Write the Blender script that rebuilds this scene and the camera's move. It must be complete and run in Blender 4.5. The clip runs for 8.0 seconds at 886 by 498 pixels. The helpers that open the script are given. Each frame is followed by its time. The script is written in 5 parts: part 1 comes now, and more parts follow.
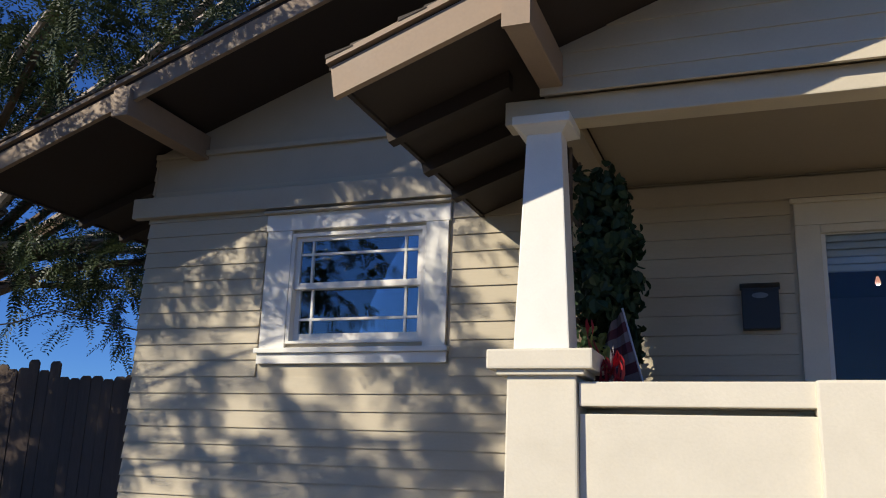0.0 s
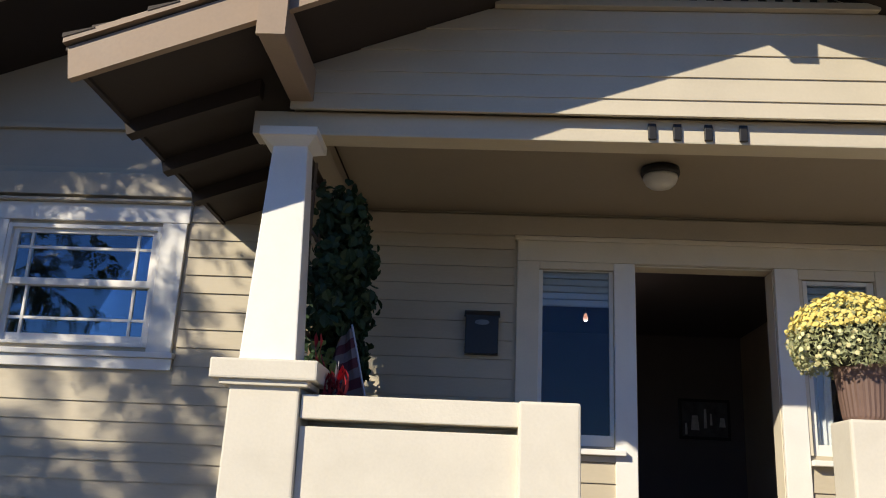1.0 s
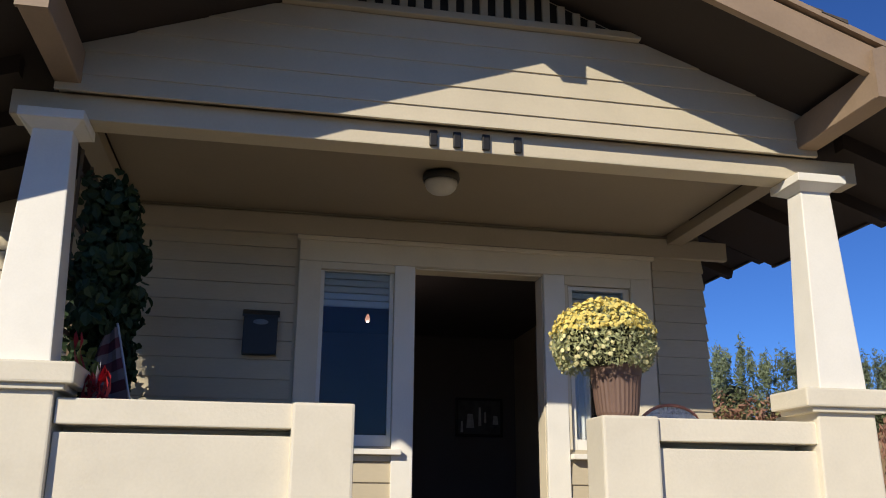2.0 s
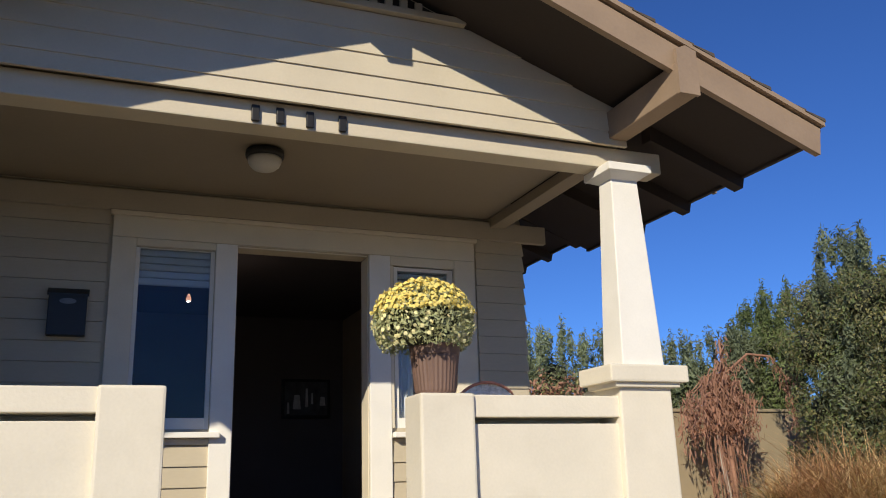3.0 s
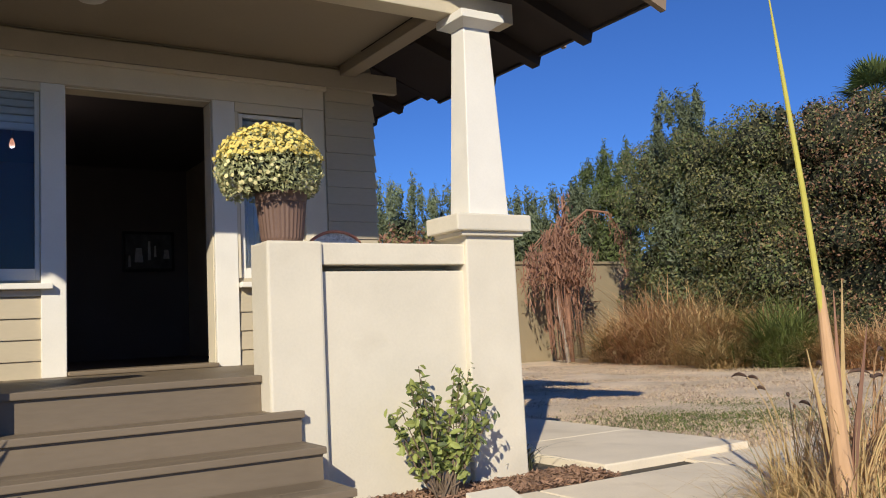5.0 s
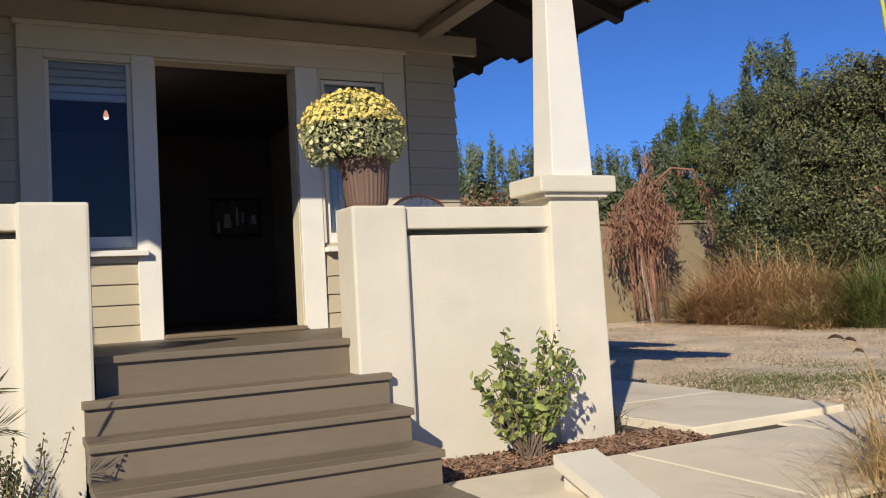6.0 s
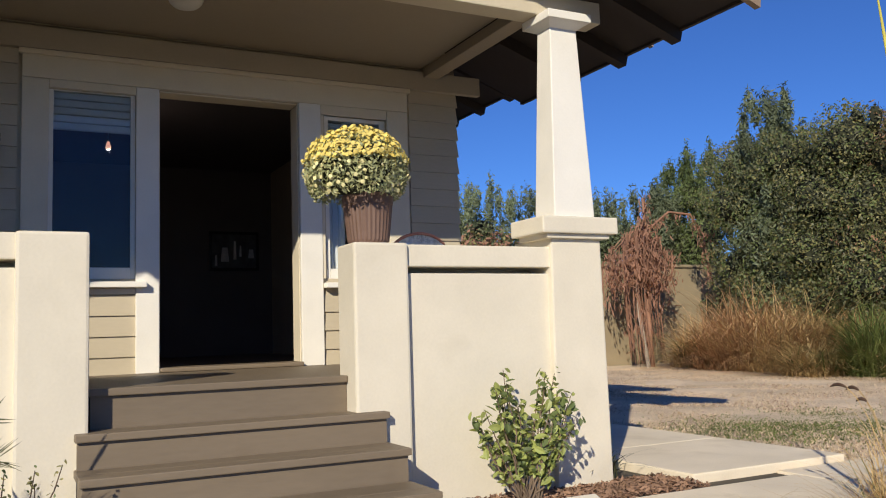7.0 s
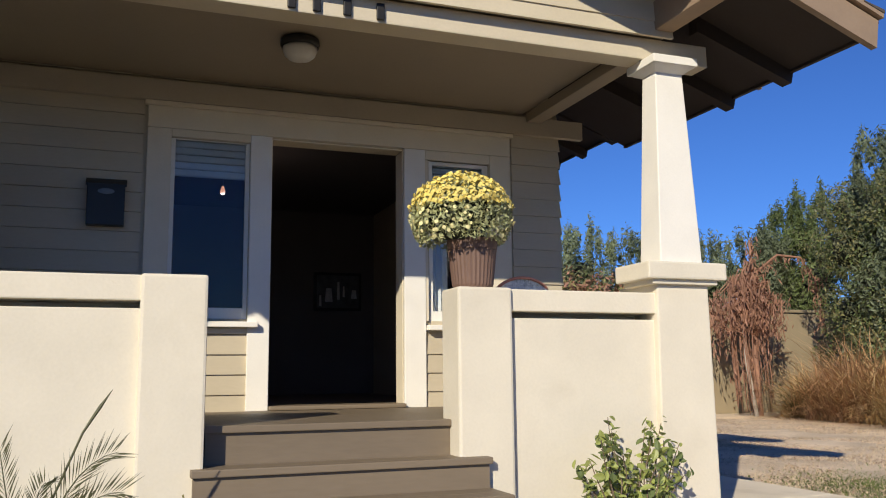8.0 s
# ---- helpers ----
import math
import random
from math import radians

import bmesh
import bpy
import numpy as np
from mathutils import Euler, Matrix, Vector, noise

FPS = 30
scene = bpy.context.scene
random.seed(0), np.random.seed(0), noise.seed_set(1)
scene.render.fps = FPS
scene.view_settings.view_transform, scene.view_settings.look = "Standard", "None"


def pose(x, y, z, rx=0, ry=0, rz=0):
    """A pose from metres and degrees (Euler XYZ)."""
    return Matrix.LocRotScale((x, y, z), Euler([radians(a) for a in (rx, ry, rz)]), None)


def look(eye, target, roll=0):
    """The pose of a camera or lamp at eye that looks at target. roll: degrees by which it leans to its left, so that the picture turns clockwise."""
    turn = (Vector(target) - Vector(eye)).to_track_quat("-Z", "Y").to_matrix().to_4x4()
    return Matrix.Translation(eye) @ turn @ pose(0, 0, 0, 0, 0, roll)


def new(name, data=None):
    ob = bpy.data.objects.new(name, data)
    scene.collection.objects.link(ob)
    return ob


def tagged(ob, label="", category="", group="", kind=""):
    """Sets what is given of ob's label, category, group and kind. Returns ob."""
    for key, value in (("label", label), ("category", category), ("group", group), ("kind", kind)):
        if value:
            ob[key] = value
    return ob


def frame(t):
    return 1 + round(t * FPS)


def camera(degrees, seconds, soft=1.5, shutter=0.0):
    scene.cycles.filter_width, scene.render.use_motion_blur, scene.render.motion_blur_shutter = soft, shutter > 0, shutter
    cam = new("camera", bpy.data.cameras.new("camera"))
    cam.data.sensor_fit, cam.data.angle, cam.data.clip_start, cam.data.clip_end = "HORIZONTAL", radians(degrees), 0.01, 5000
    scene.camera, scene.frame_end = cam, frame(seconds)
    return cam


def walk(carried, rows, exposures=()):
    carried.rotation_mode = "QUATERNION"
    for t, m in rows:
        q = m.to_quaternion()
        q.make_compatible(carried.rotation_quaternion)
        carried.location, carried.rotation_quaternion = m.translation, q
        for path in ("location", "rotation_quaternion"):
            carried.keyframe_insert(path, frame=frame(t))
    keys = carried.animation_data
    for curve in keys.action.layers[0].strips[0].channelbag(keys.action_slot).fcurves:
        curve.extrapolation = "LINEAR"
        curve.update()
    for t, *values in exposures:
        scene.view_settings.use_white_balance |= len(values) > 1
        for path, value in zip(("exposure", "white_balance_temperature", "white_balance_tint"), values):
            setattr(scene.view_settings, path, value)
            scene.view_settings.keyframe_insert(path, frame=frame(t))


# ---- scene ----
cam = camera(54.5, 8.0, soft=1.05)
PATH = [
    (0, (-1.193, -6.482, 1.114), (-1.871, -4.663, 1.598), 2.0),
    (0.5, (-1.148, -6.485, 1.103), (-1.541, -4.595, 1.625), 2.1),
    (1, (-1.113, -6.511, 1.071), (-1.225, -4.592, 1.622), 2.7),
    (1.5, (-1.086, -6.5, 1.078), (-0.949, -4.584, 1.636), 1.7),
    (2, (-1.057, -6.506, 1.073), (-0.686, -4.624, 1.638), 0.4),
    (2.2, (-1.041, -6.497, 1.067), (-0.587, -4.633, 1.634), -0.2),
    (3.5, (-0.944, -6.534, 1.055), (-0.035, -4.818, 1.532), -2.2),
    (4, (-0.913, -6.518, 1.038), (0.157, -4.882, 1.461), -2.7),
    (4.5, (-0.915, -6.506, 1.035), (0.218, -4.888, 1.352), -2.8),
    (5, (-0.945, -6.483, 1.018), (0.113, -4.795, 1.199), -2.7),
    (5.2, (-0.946, -6.487, 1.023), (0.052, -4.758, 1.156), -2.8),
    (6.3, (-0.972, -6.456, 1.03), (-0.082, -4.667, 1.131), -3.0),
    (6.5, (-0.979, -6.447, 1.027), (-0.081, -4.664, 1.154), -2.7),
    (7, (-0.983, -6.435, 1.031), (-0.078, -4.662, 1.221), -1.8),
    (7.5, (-0.98, -6.442, 1.04), (-0.117, -4.655, 1.282), -1.1),
    (8, (-1.035, -6.455, 1.052), (-0.339, -4.602, 1.34), -0.6),
]
walk(cam, [(t, look(eye, target, roll)) for t, eye, target, roll in PATH], exposures=((0.0, 0.10), (1.2, 0.18), (2.1, -0.06), (3.4, 0.03), (4.2, 0.02), (5.5, -0.06), (7.0, -0.04), (8.0, 0.0)))

# ---- world, sun ----
SUN_TO = Vector((0.88, 1.0, -0.69)).normalized()      # the way the sunlight travels
world = bpy.data.worlds.new("world")
scene.world = world
world.use_nodes = True
wn = world.node_tree.nodes
sky = wn.new("ShaderNodeTexSky")
sky.sky_type = "NISHITA"
sky.sun_disc = False
sky.sun_elevation = math.asin(-SUN_TO.z)
sky.sun_rotation = math.atan2(-SUN_TO.x, -SUN_TO.y)
sky.altitude, sky.air_density, sky.dust_density, sky.ozone_density = 1500, 1.0, 0.0, 6.0
wn["Background"].inputs["Strength"].default_value = 0.070
deep = wn.new("ShaderNodeVectorMath")          # a clear, dry, deep blue sky
deep.operation = "MULTIPLY"
deep.inputs[1].default_value = (0.70, 1.03, 1.60)
world.node_tree.links.new(sky.outputs["Color"], deep.inputs[0])
world.node_tree.links.new(deep.outputs["Vector"], wn["Background"].inputs["Color"])
sun_data = bpy.data.lights.new("sun", "SUN")
sun_data.energy, sun_data.angle, sun_data.color = 5.0, radians(0.5), (1.0, 0.91, 0.74)
sun = new("sun", sun_data)
sun.matrix_world = look(Vector((0, 0, 0)) - SUN_TO * 30, (0, 0, 0))


# ---- materials ----
def material(name, colour, rough=0.6, vary=0.12, scale=6.0, bump=0.15, fine=90.0, metal=0.0, stain=0.0, stretch=(1, 1, 1), island=0.0, spec=0.4, trans=0.0):
    """A painted or natural surface: two scales of tone, fine relief, optional stains and per-piece tone."""
    m = bpy.data.materials.new(name)
    m.use_nodes = True
    n, l = m.node_tree.nodes, m.node_tree.links
    b = n["Principled BSDF"]
    b.inputs["Metallic"].default_value = metal
    b.inputs["Specular IOR Level"].default_value = spec
    co = n.new("ShaderNodeTexCoord")
    mp = n.new("ShaderNodeMapping")
    mp.inputs["Scale"].default_value = stretch
    l.new(co.outputs["Object"], mp.inputs["Vector"])
    big = n.new("ShaderNodeTexNoise")
    big.inputs["Scale"].default_value, big.inputs["Detail"].default_value = scale, 5
    small = n.new("ShaderNodeTexNoise")
    small.inputs["Scale"].default_value, small.inputs["Detail"].default_value = fine, 4
    for k in (big, small):
        l.new(mp.outputs["Vector"], k.inputs["Vector"])
    add = n.new("ShaderNodeMath")
    add.operation = "MULTIPLY_ADD"
    add.inputs[1].default_value = 0.45
    l.new(small.outputs["Fac"], add.inputs[0])
    l.new(big.outputs["Fac"], add.inputs[2])
    ramp = n.new("ShaderNodeMapRange")
    ramp.inputs["From Min"].default_value, ramp.inputs["From Max"].default_value = 0.45, 1.0
    ramp.inputs["To Min"].default_value, ramp.inputs["To Max"].default_value = 1 - vary, 1 + vary
    l.new(add.outputs[0], ramp.inputs["Value"])
    value = ramp.outputs["Result"]
    if island:
        info, geo = n.new("ShaderNodeObjectInfo"), n.new("ShaderNodeNewGeometry")
        s1 = n.new("ShaderNodeMath")
        s1.operation = "ADD"
        l.new(info.outputs["Random"], s1.inputs[0])
        l.new(geo.outputs["Random Per Island"], s1.inputs[1])
        s2 = n.new("ShaderNodeMath")
        s2.operation = "MULTIPLY_ADD"
        s2.inputs[1].default_value, s2.inputs[2].default_value = island, 1 - island
        l.new(s1.outputs[0], s2.inputs[0])
        s3 = n.new("ShaderNodeMath")
        s3.operation = "MULTIPLY"
        l.new(value, s3.inputs[0])
        l.new(s2.outputs[0], s3.inputs[1])
        value = s3.outputs[0]
    mul = n.new("ShaderNodeVectorMath")
    mul.operation = "SCALE"
    mul.inputs[0].default_value = colour
    l.new(value, mul.inputs["Scale"])
    col = mul.outputs["Vector"]
    if stain:
        st = n.new("ShaderNodeTexNoise")
        st.inputs["Scale"].default_value, st.inputs["Detail"].default_value, st.inputs["Distortion"].default_value = 2.3, 8, 0.6
        l.new(co.outputs["Object"], st.inputs["Vector"])
        sr = n.new("ShaderNodeMapRange")
        sr.inputs["From Min"].default_value, sr.inputs["From Max"].default_value = 0.56, 0.72
        sr.inputs["To Max"].default_value = stain
        l.new(st.outputs["Fac"], sr.inputs["Value"])
        mx = n.new("ShaderNodeMix")
        mx.data_type = "RGBA"
        l.new(sr.outputs["Result"], mx.inputs["Factor"])
        l.new(col, mx.inputs["A"])
        mx.inputs["B"].default_value = (colour[0] * 0.55, colour[1] * 0.5, colour[2] * 0.42, 1)
        col = mx.outputs["Result"]
    l.new(col, b.inputs["Base Color"])
    rr = n.new("ShaderNodeMapRange")
    rr.inputs["To Min"].default_value, rr.inputs["To Max"].default_value = max(0.03, rough - 0.1), min(1, rough + 0.12)
    l.new(big.outputs["Fac"], rr.inputs["Value"])
    l.new(rr.outputs["Result"], b.inputs["Roughness"])
    if bump:
        bp = n.new("ShaderNodeBump")
        bp.inputs["Strength"].default_value, bp.inputs["Distance"].default_value = bump, 0.012
        l.new(add.outputs[0], bp.inputs["Height"])
        l.new(bp.outputs["Normal"], b.inputs["Normal"])
    if trans:
        t = n.new("ShaderNodeBsdfTranslucent")
        l.new(col, t.inputs["Color"])
        ms = n.new("ShaderNodeMixShader")
        ms.inputs["Fac"].default_value = trans
        l.new(b.outputs["BSDF"], ms.inputs[1])
        l.new(t.outputs["BSDF"], ms.inputs[2])
        l.new(ms.outputs["Shader"], n["Material Output"].inputs["Surface"])
    return m


def glass(name, tint=(0.9, 0.95, 1.0), alpha=0.75, ior=2.2):
    """Window glass: a sharp reflection over a clear pane."""
    m = bpy.data.materials.new(name)
    m.use_nodes = True
    n, l = m.node_tree.nodes, m.node_tree.links
    gl, tr, ms, fr = n.new("ShaderNodeBsdfGlossy"), n.new("ShaderNodeBsdfTransparent"), n.new("ShaderNodeMixShader"), n.new("ShaderNodeFresnel")
    gl.inputs["Roughness"].default_value = 0.01
    gl.inputs["Color"].default_value = (1, 1, 1, 1)
    tr.inputs["Color"].default_value = (*[c * alpha for c in tint], 1)
    fr.inputs["IOR"].default_value = ior
    l.new(fr.outputs["Fac"], ms.inputs["Fac"])
    l.new(tr.outputs["BSDF"], ms.inputs[1])
    l.new(gl.outputs["BSDF"], ms.inputs[2])
    l.new(ms.outputs["Shader"], n["Material Output"].inputs["Surface"])
    return m


STUCCO = material("stucco_cream", (0.69, 0.63, 0.51), 0.8, 0.06, 3.0, 0.22, 60, stain=0.10)
# both trim paints are warmed to carry light bounced into the porch
WARM_TRIM = material("warm_bounce_trim_paint", (0.71, 0.63, 0.48), 0.55, 0.05, 4, 0.06, 70)
WHITE = material("white_trim_paint", (0.80, 0.765, 0.69), 0.5, 0.05, 4, 0.07, 80, stain=0.05)
SIDING = material("tan_siding_paint", (0.50, 0.43, 0.31), 0.6, 0.07, 3, 0.10, 60, island=0.03, stretch=(0.3, 1, 1))
BELT = material("taupe_belt_paint", (0.46, 0.40, 0.30), 0.6, 0.06, 3, 0.08, 60)
# siding tan lightened to add sun to gable boards and beam face
GABLE = material("sunlit_gable_tan", (0.57, 0.50, 0.375), 0.6, 0.06, 3, 0.09, 60, island=0.02)
BARGE = material("brown_barge_paint", (0.30, 0.215, 0.145), 0.6, 0.10, 5, 0.12, 50, stain=0.2)
# soffit brown taken near black, with the eave shade in the colour
SOFFIT = material("shaded_soffit_brown", (0.036, 0.026, 0.021), 0.75, 0.12, 4, 0.1, 40)
STEP = material("grey_brown_deck_paint", (0.190, 0.148, 0.102), 0.55, 0.12, 3, 0.14, 50, stretch=(0.2, 1, 1), stain=0.15)
# ceiling tan lowered to put the porch's deep shade into it
CEIL = material("shaded_porch_ceiling", (0.32, 0.265, 0.19), 0.6, 0.06, 2, 0.05, 50)
SHINGLE = material("asphalt_shingle", (0.085, 0.070, 0.058), 0.9, 0.25, 12, 0.5, 150, island=0.15)
# one dark tone on all interior surfaces, carrying the hall's dimness
DARK = material("dim_interior_tone", (0.15, 0.13, 0.12), 0.8, 0.1, 2, 0.05, 40)
DOORWOOD = material("dark_door_wood", (0.030, 0.024, 0.022), 0.35, 0.15, 4, 0.1, 60, stretch=(1, 1, 0.2))
BLACK = material("black_metal", (0.02, 0.018, 0.016), 0.45, 0.15, 6, 0.08, 80)
SOIL = material("dry_ground", (0.095, 0.08, 0.058), 0.95, 0.25, 1.1, 0.5, 30, stain=0.35)
CONCRETE = material("pale_concrete", (0.78, 0.68, 0.52), 0.85, 0.10, 2.0, 0.2, 80, stain=0.25)
GLASS = glass("window_glass")
GLASS_SIDE = glass("sidelight_glass", alpha=0.92, ior=1.32)


# ---- helpers ----
def part(name, bm, mat, parent=None, label="", smooth=False):
    me = bpy.data.meshes.new(name)
    bmesh.ops.recalc_face_normals(bm, faces=bm.faces[:])
    bm.to_mesh(me)
    bm.free()
    me.materials.append(mat)
    if smooth:
        for p in me.polygons:
            p.use_smooth = True
    ob = new(name, me)
    if parent:
        ob.parent = parent
    if label:
        ob["label"] = label
    return ob


def thing(name, label, category, at=(0, 0, 0), group="", kind=""):
    ob = new(name)
    ob.location = at
    ob.empty_display_size = 0.1
    return tagged(ob, label, category, group, kind)


def box(x0, x1, y0, y1, z0, z1, bevel=0.0, bm=None):
    """An axis-aligned box, its edges eased by bevel."""
    own = bmesh.new()
    v = bmesh.ops.create_cube(own, size=1.0)["verts"]
    for p in v:
        p.co = Vector(((x0 + x1) / 2 + p.co.x * (x1 - x0), (y0 + y1) / 2 + p.co.y * (y1 - y0), (z0 + z1) / 2 + p.co.z * (z1 - z0)))
    if bevel:
        bmesh.ops.bevel(own, geom=own.edges[:], offset=bevel, segments=2, affect="EDGES", profile=0.6)
    return merge(bm, own)


def merge(bm, own):
    if bm is None:
        return own
    me = bpy.data.meshes.new("tmp")
    own.to_mesh(me)
    own.free()
    bm.from_mesh(me)
    bpy.data.meshes.remove(me)
    return bm


def prism(outline, axis, a, b, bm=None):
    """An outline of (u, v) pushed along an axis from a to b. x: (y, z); y: (x, z); z: (x, y)."""
    own = bmesh.new()
    put = {"x": lambda u, v, w: (w, u, v), "y": lambda u, v, w: (u, w, v), "z": lambda u, v, w: (u, v, w)}[axis]
    lo = [own.verts.new(put(u, v, a)) for u, v in outline]
    hi = [own.verts.new(put(u, v, b)) for u, v in outline]
    own.faces.new(lo)
    own.faces.new(hi[::-1])
    for i in range(len(outline)):
        j = (i + 1) % len(outline)
        own.faces.new((lo[i], hi[i], hi[j], lo[j]))
    return merge(bm, own)


def frustum(cx, cy, z0, z1, a0, b0, a1, b1, bevel=0.0, bm=None):
    """An upright tapered box: half sizes a, b at the bottom and the top."""
    own = bmesh.new()
    v = [own.verts.new((cx + sx * a, cy + sy * b, z)) for z, a, b in ((z0, a0, b0), (z1, a1, b1)) for sx, sy in ((-1, -1), (1, -1), (1, 1), (-1, 1))]
    for f in ((3, 2, 1, 0), (4, 5, 6, 7), (0, 1, 5, 4), (1, 2, 6, 5), (2, 3, 7, 6), (3, 0, 4, 7)):
        own.faces.new([v[i] for i in f])
    if bevel:
        bmesh.ops.bevel(own, geom=own.edges[:], offset=bevel, segments=2, affect="EDGES", profile=0.6)
    return merge(bm, own)


def tube(points, radii, sides=8, bm=None):
    """A tapered tube along points."""
    own = bm or bmesh.new()
    rings = []
    for i, p in enumerate(points):
        p = Vector(p)
        d = (Vector(points[min(i + 1, len(points) - 1)]) - Vector(points[max(i - 1, 0)])).normalized()
        side = d.orthogonal().normalized()
        up = d.cross(side)
        r = radii[i] if isinstance(radii, (list, tuple)) else radii
        rings.append([own.verts.new(p + (side * math.cos(k * math.tau / sides) + up * math.sin(k * math.tau / sides)) * r) for k in range(sides)])
    for a, b in zip(rings, rings[1:]):
        for k in range(sides):
            own.faces.new((a[k], a[(k + 1) % sides], b[(k + 1) % sides], b[k]))
    own.faces.new(rings[0][::-1])
    own.faces.new(rings[-1])
    return own


def lathe(profile, cx, cy, sides=32, bm=None):
    """A round body from (radius, z)."""
    own = bm or bmesh.new()
    rings = [[own.verts.new((cx + r * math.cos(k * math.tau / sides), cy + r * math.sin(k * math.tau / sides), z)) for k in range(sides)] for r, z in profile]
    for a, b in zip(rings, rings[1:]):
        for k in range(sides):
            own.faces.new((a[k], a[(k + 1) % sides], b[(k + 1) % sides], b[k]))
    own.faces.new(rings[0][::-1])
    own.faces.new(rings[-1])
    return own


def structure(ob, label, category):
    return tagged(ob, label, category, kind="structure")


# ---- plan ----
C = -0.015                     # the porch's middle line
PF = -1.95                     # front of the porch piers
FLOOR = 0.80                   # porch floor and threshold
GROUND = 0.02
WL, WR = -6.59, 2.45           # house corners
MID = (WL + WR) / 2            # main ridge
EXPO = 0.145                   # siding exposure
PORCH_RIDGE, PORCH_SLOPE = 4.335, 0.38     # soffit heights and pitches
MAIN_RIDGE, MAIN_SLOPE = 5.58, 0.365


def porch_soffit(x):
    return PORCH_RIDGE - PORCH_SLOPE * abs(x - C)


def main_soffit(x):
    return MAIN_RIDGE - MAIN_SLOPE * abs(x - MID)


# ---- ground ----
bm = bmesh.new()
NX, NY = 90, 90
xs = [-60 + 120 * (i / NX) for i in range(NX + 1)]
xs = sorted(set([-400.0, -150.0] + xs + [150.0, 400.0]))
ys = sorted(set([-400.0, -150.0, -60.0, -30.0, -15.0, -9.0, -7.0, -6.0, -5.4, -4.9, -4.4, -4.0, -3.7, -3.4, -3.0] + [-2.5 + 0.7 * i for i in range(60)] + [60.0, 150.0, 400.0]))
grid = {}
for i, x in enumerate(xs):
    for j, y in enumerate(ys):
        z = GROUND - 0.55 * max(0.0, min(1.0, (-3.8 - y) / 1.2))
        z += (noise.noise((x * 0.5, y * 0.5, 0)) * 0.02 if y > 1.0 or x > 5 else 0) * (abs(x) < 60) - (0.05 if 5 < x < 60 else 0)
        grid[i, j] = bm.verts.new((x, y, z))
for i in range(len(xs) - 1):
    for j in range(len(ys) - 1):
        bm.faces.new((grid[i, j], grid[i + 1, j], grid[i + 1, j + 1], grid[i, j + 1]))
ground = structure(part("ground", bm, SOIL), "dry tan soil yard around the house", "ground")

# ---- house shell ----
def wall_with_holes(x0, x1, z0, z1, holes, y0, y1):
    """A wall along x, cut by holes (x0, x1, z0, z1)."""
    bm = bmesh.new()
    cuts = sorted({x0, x1, *[h[0] for h in holes], *[h[1] for h in holes]})
    for a, b in zip(cuts, cuts[1:]):
        spans = [(z0, z1)]
        for h in holes:
            if h[0] <= a and h[1] >= b:
                spans = [s for lo, hi in spans for s in ((lo, min(hi, h[2])), (max(lo, h[3]), hi)) if s[1] - s[0] > 1e-4]
        for lo, hi in spans:
            box(a, b, y0, y1, lo, hi, bm=bm)
    return bm


WIN = (-5.02, -3.752, 2.066, 3.043)          # the bedroom window's sash opening
DOOR = (0.0, 1.047, FLOOR, 2.85)
SLL = (-0.735, -0.165, 1.47, 2.80)            # sidelight by the hinge side
SLR = (1.27, 1.80, 1.47, 2.80)
HOLES = [WIN, DOOR, SLL, SLR]
front = structure(part("wall_front", wall_with_holes(WL, WR, 0.0, 3.55, HOLES, 0.0, 0.16), SIDING), "tan painted lap-siding front wall of the bungalow", "wall")
bm = prism([(WL, 3.55), (WR, 3.55), (WR, main_soffit(WR)), (MID, main_soffit(MID)), (WL, main_soffit(WL))], "y", 0.0, 0.16)
gable_main = structure(part("wall_gable_main", bm, BELT), "taupe painted boards of the main gable", "wall")
for nm, x0, x1 in (("wall_west", WL, WL + 0.16), ("wall_east", WR - 0.16, WR)):
    structure(part(nm, box(x0, x1, 0.16, 9.0, 0.0, 3.93), SIDING), "tan painted lap-siding side wall", "wall")
structure(part("wall_back", box(WL, WR, 9.0, 9.16, 0.0, 5.0), SIDING), "tan painted back wall", "wall")
structure(part("floor_inside", box(WL + 0.16, WR - 0.16, 0.16, 9.0, 0.6, FLOOR - 0.005), DARK), "floor inside, toned dark like the dim hall", "floor")
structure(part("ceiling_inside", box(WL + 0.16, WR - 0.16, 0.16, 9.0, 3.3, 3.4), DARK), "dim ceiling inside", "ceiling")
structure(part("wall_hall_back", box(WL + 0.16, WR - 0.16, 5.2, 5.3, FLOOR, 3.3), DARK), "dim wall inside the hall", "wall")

# lap boards: wedge-shaped, cut round the openings
TRIMMED = [(-5.30, -3.52, 1.88, 3.26), (-0.93, 2.01, 0.0, 3.08)]
TRIM_LOW = [(-0.93, -0.70, 1.40, 3.08), (-0.13, 1.17, 0.0, 3.08), (-0.93, 2.01, 1.40, 3.08)]


def board(x0, x1, z, h, y=0.0, parent=front, mat=SIDING):
    bm = prism([(y - 0.021, z), (y - 0.021, z + 0.008), (y - 0.007, z + h), (y + 0.004, z + h), (y + 0.004, z)], "x", x0, x1)
    return part("board", bm, mat, parent)


z = FLOOR - 0.75
while z < 3.26:
    h = min(EXPO, 3.28 - z)
    for a, b in ((WL, -2.3), (-2.3, WR)):
        spans = [(a, b)]
        for hx0, hx1, hz0, hz1 in [TRIMMED[0]] + TRIM_LOW:
            if hz0 < z + h - 0.01 and hz1 > z + 0.01:
                spans = [s for lo, hi in spans for s in ((lo, min(hi, hx0)), (max(lo, hx1), hi)) if s[1] - s[0] > 0.02]
        for lo, hi in spans:
            board(lo, hi, z, h - 0.002)
    z += EXPO
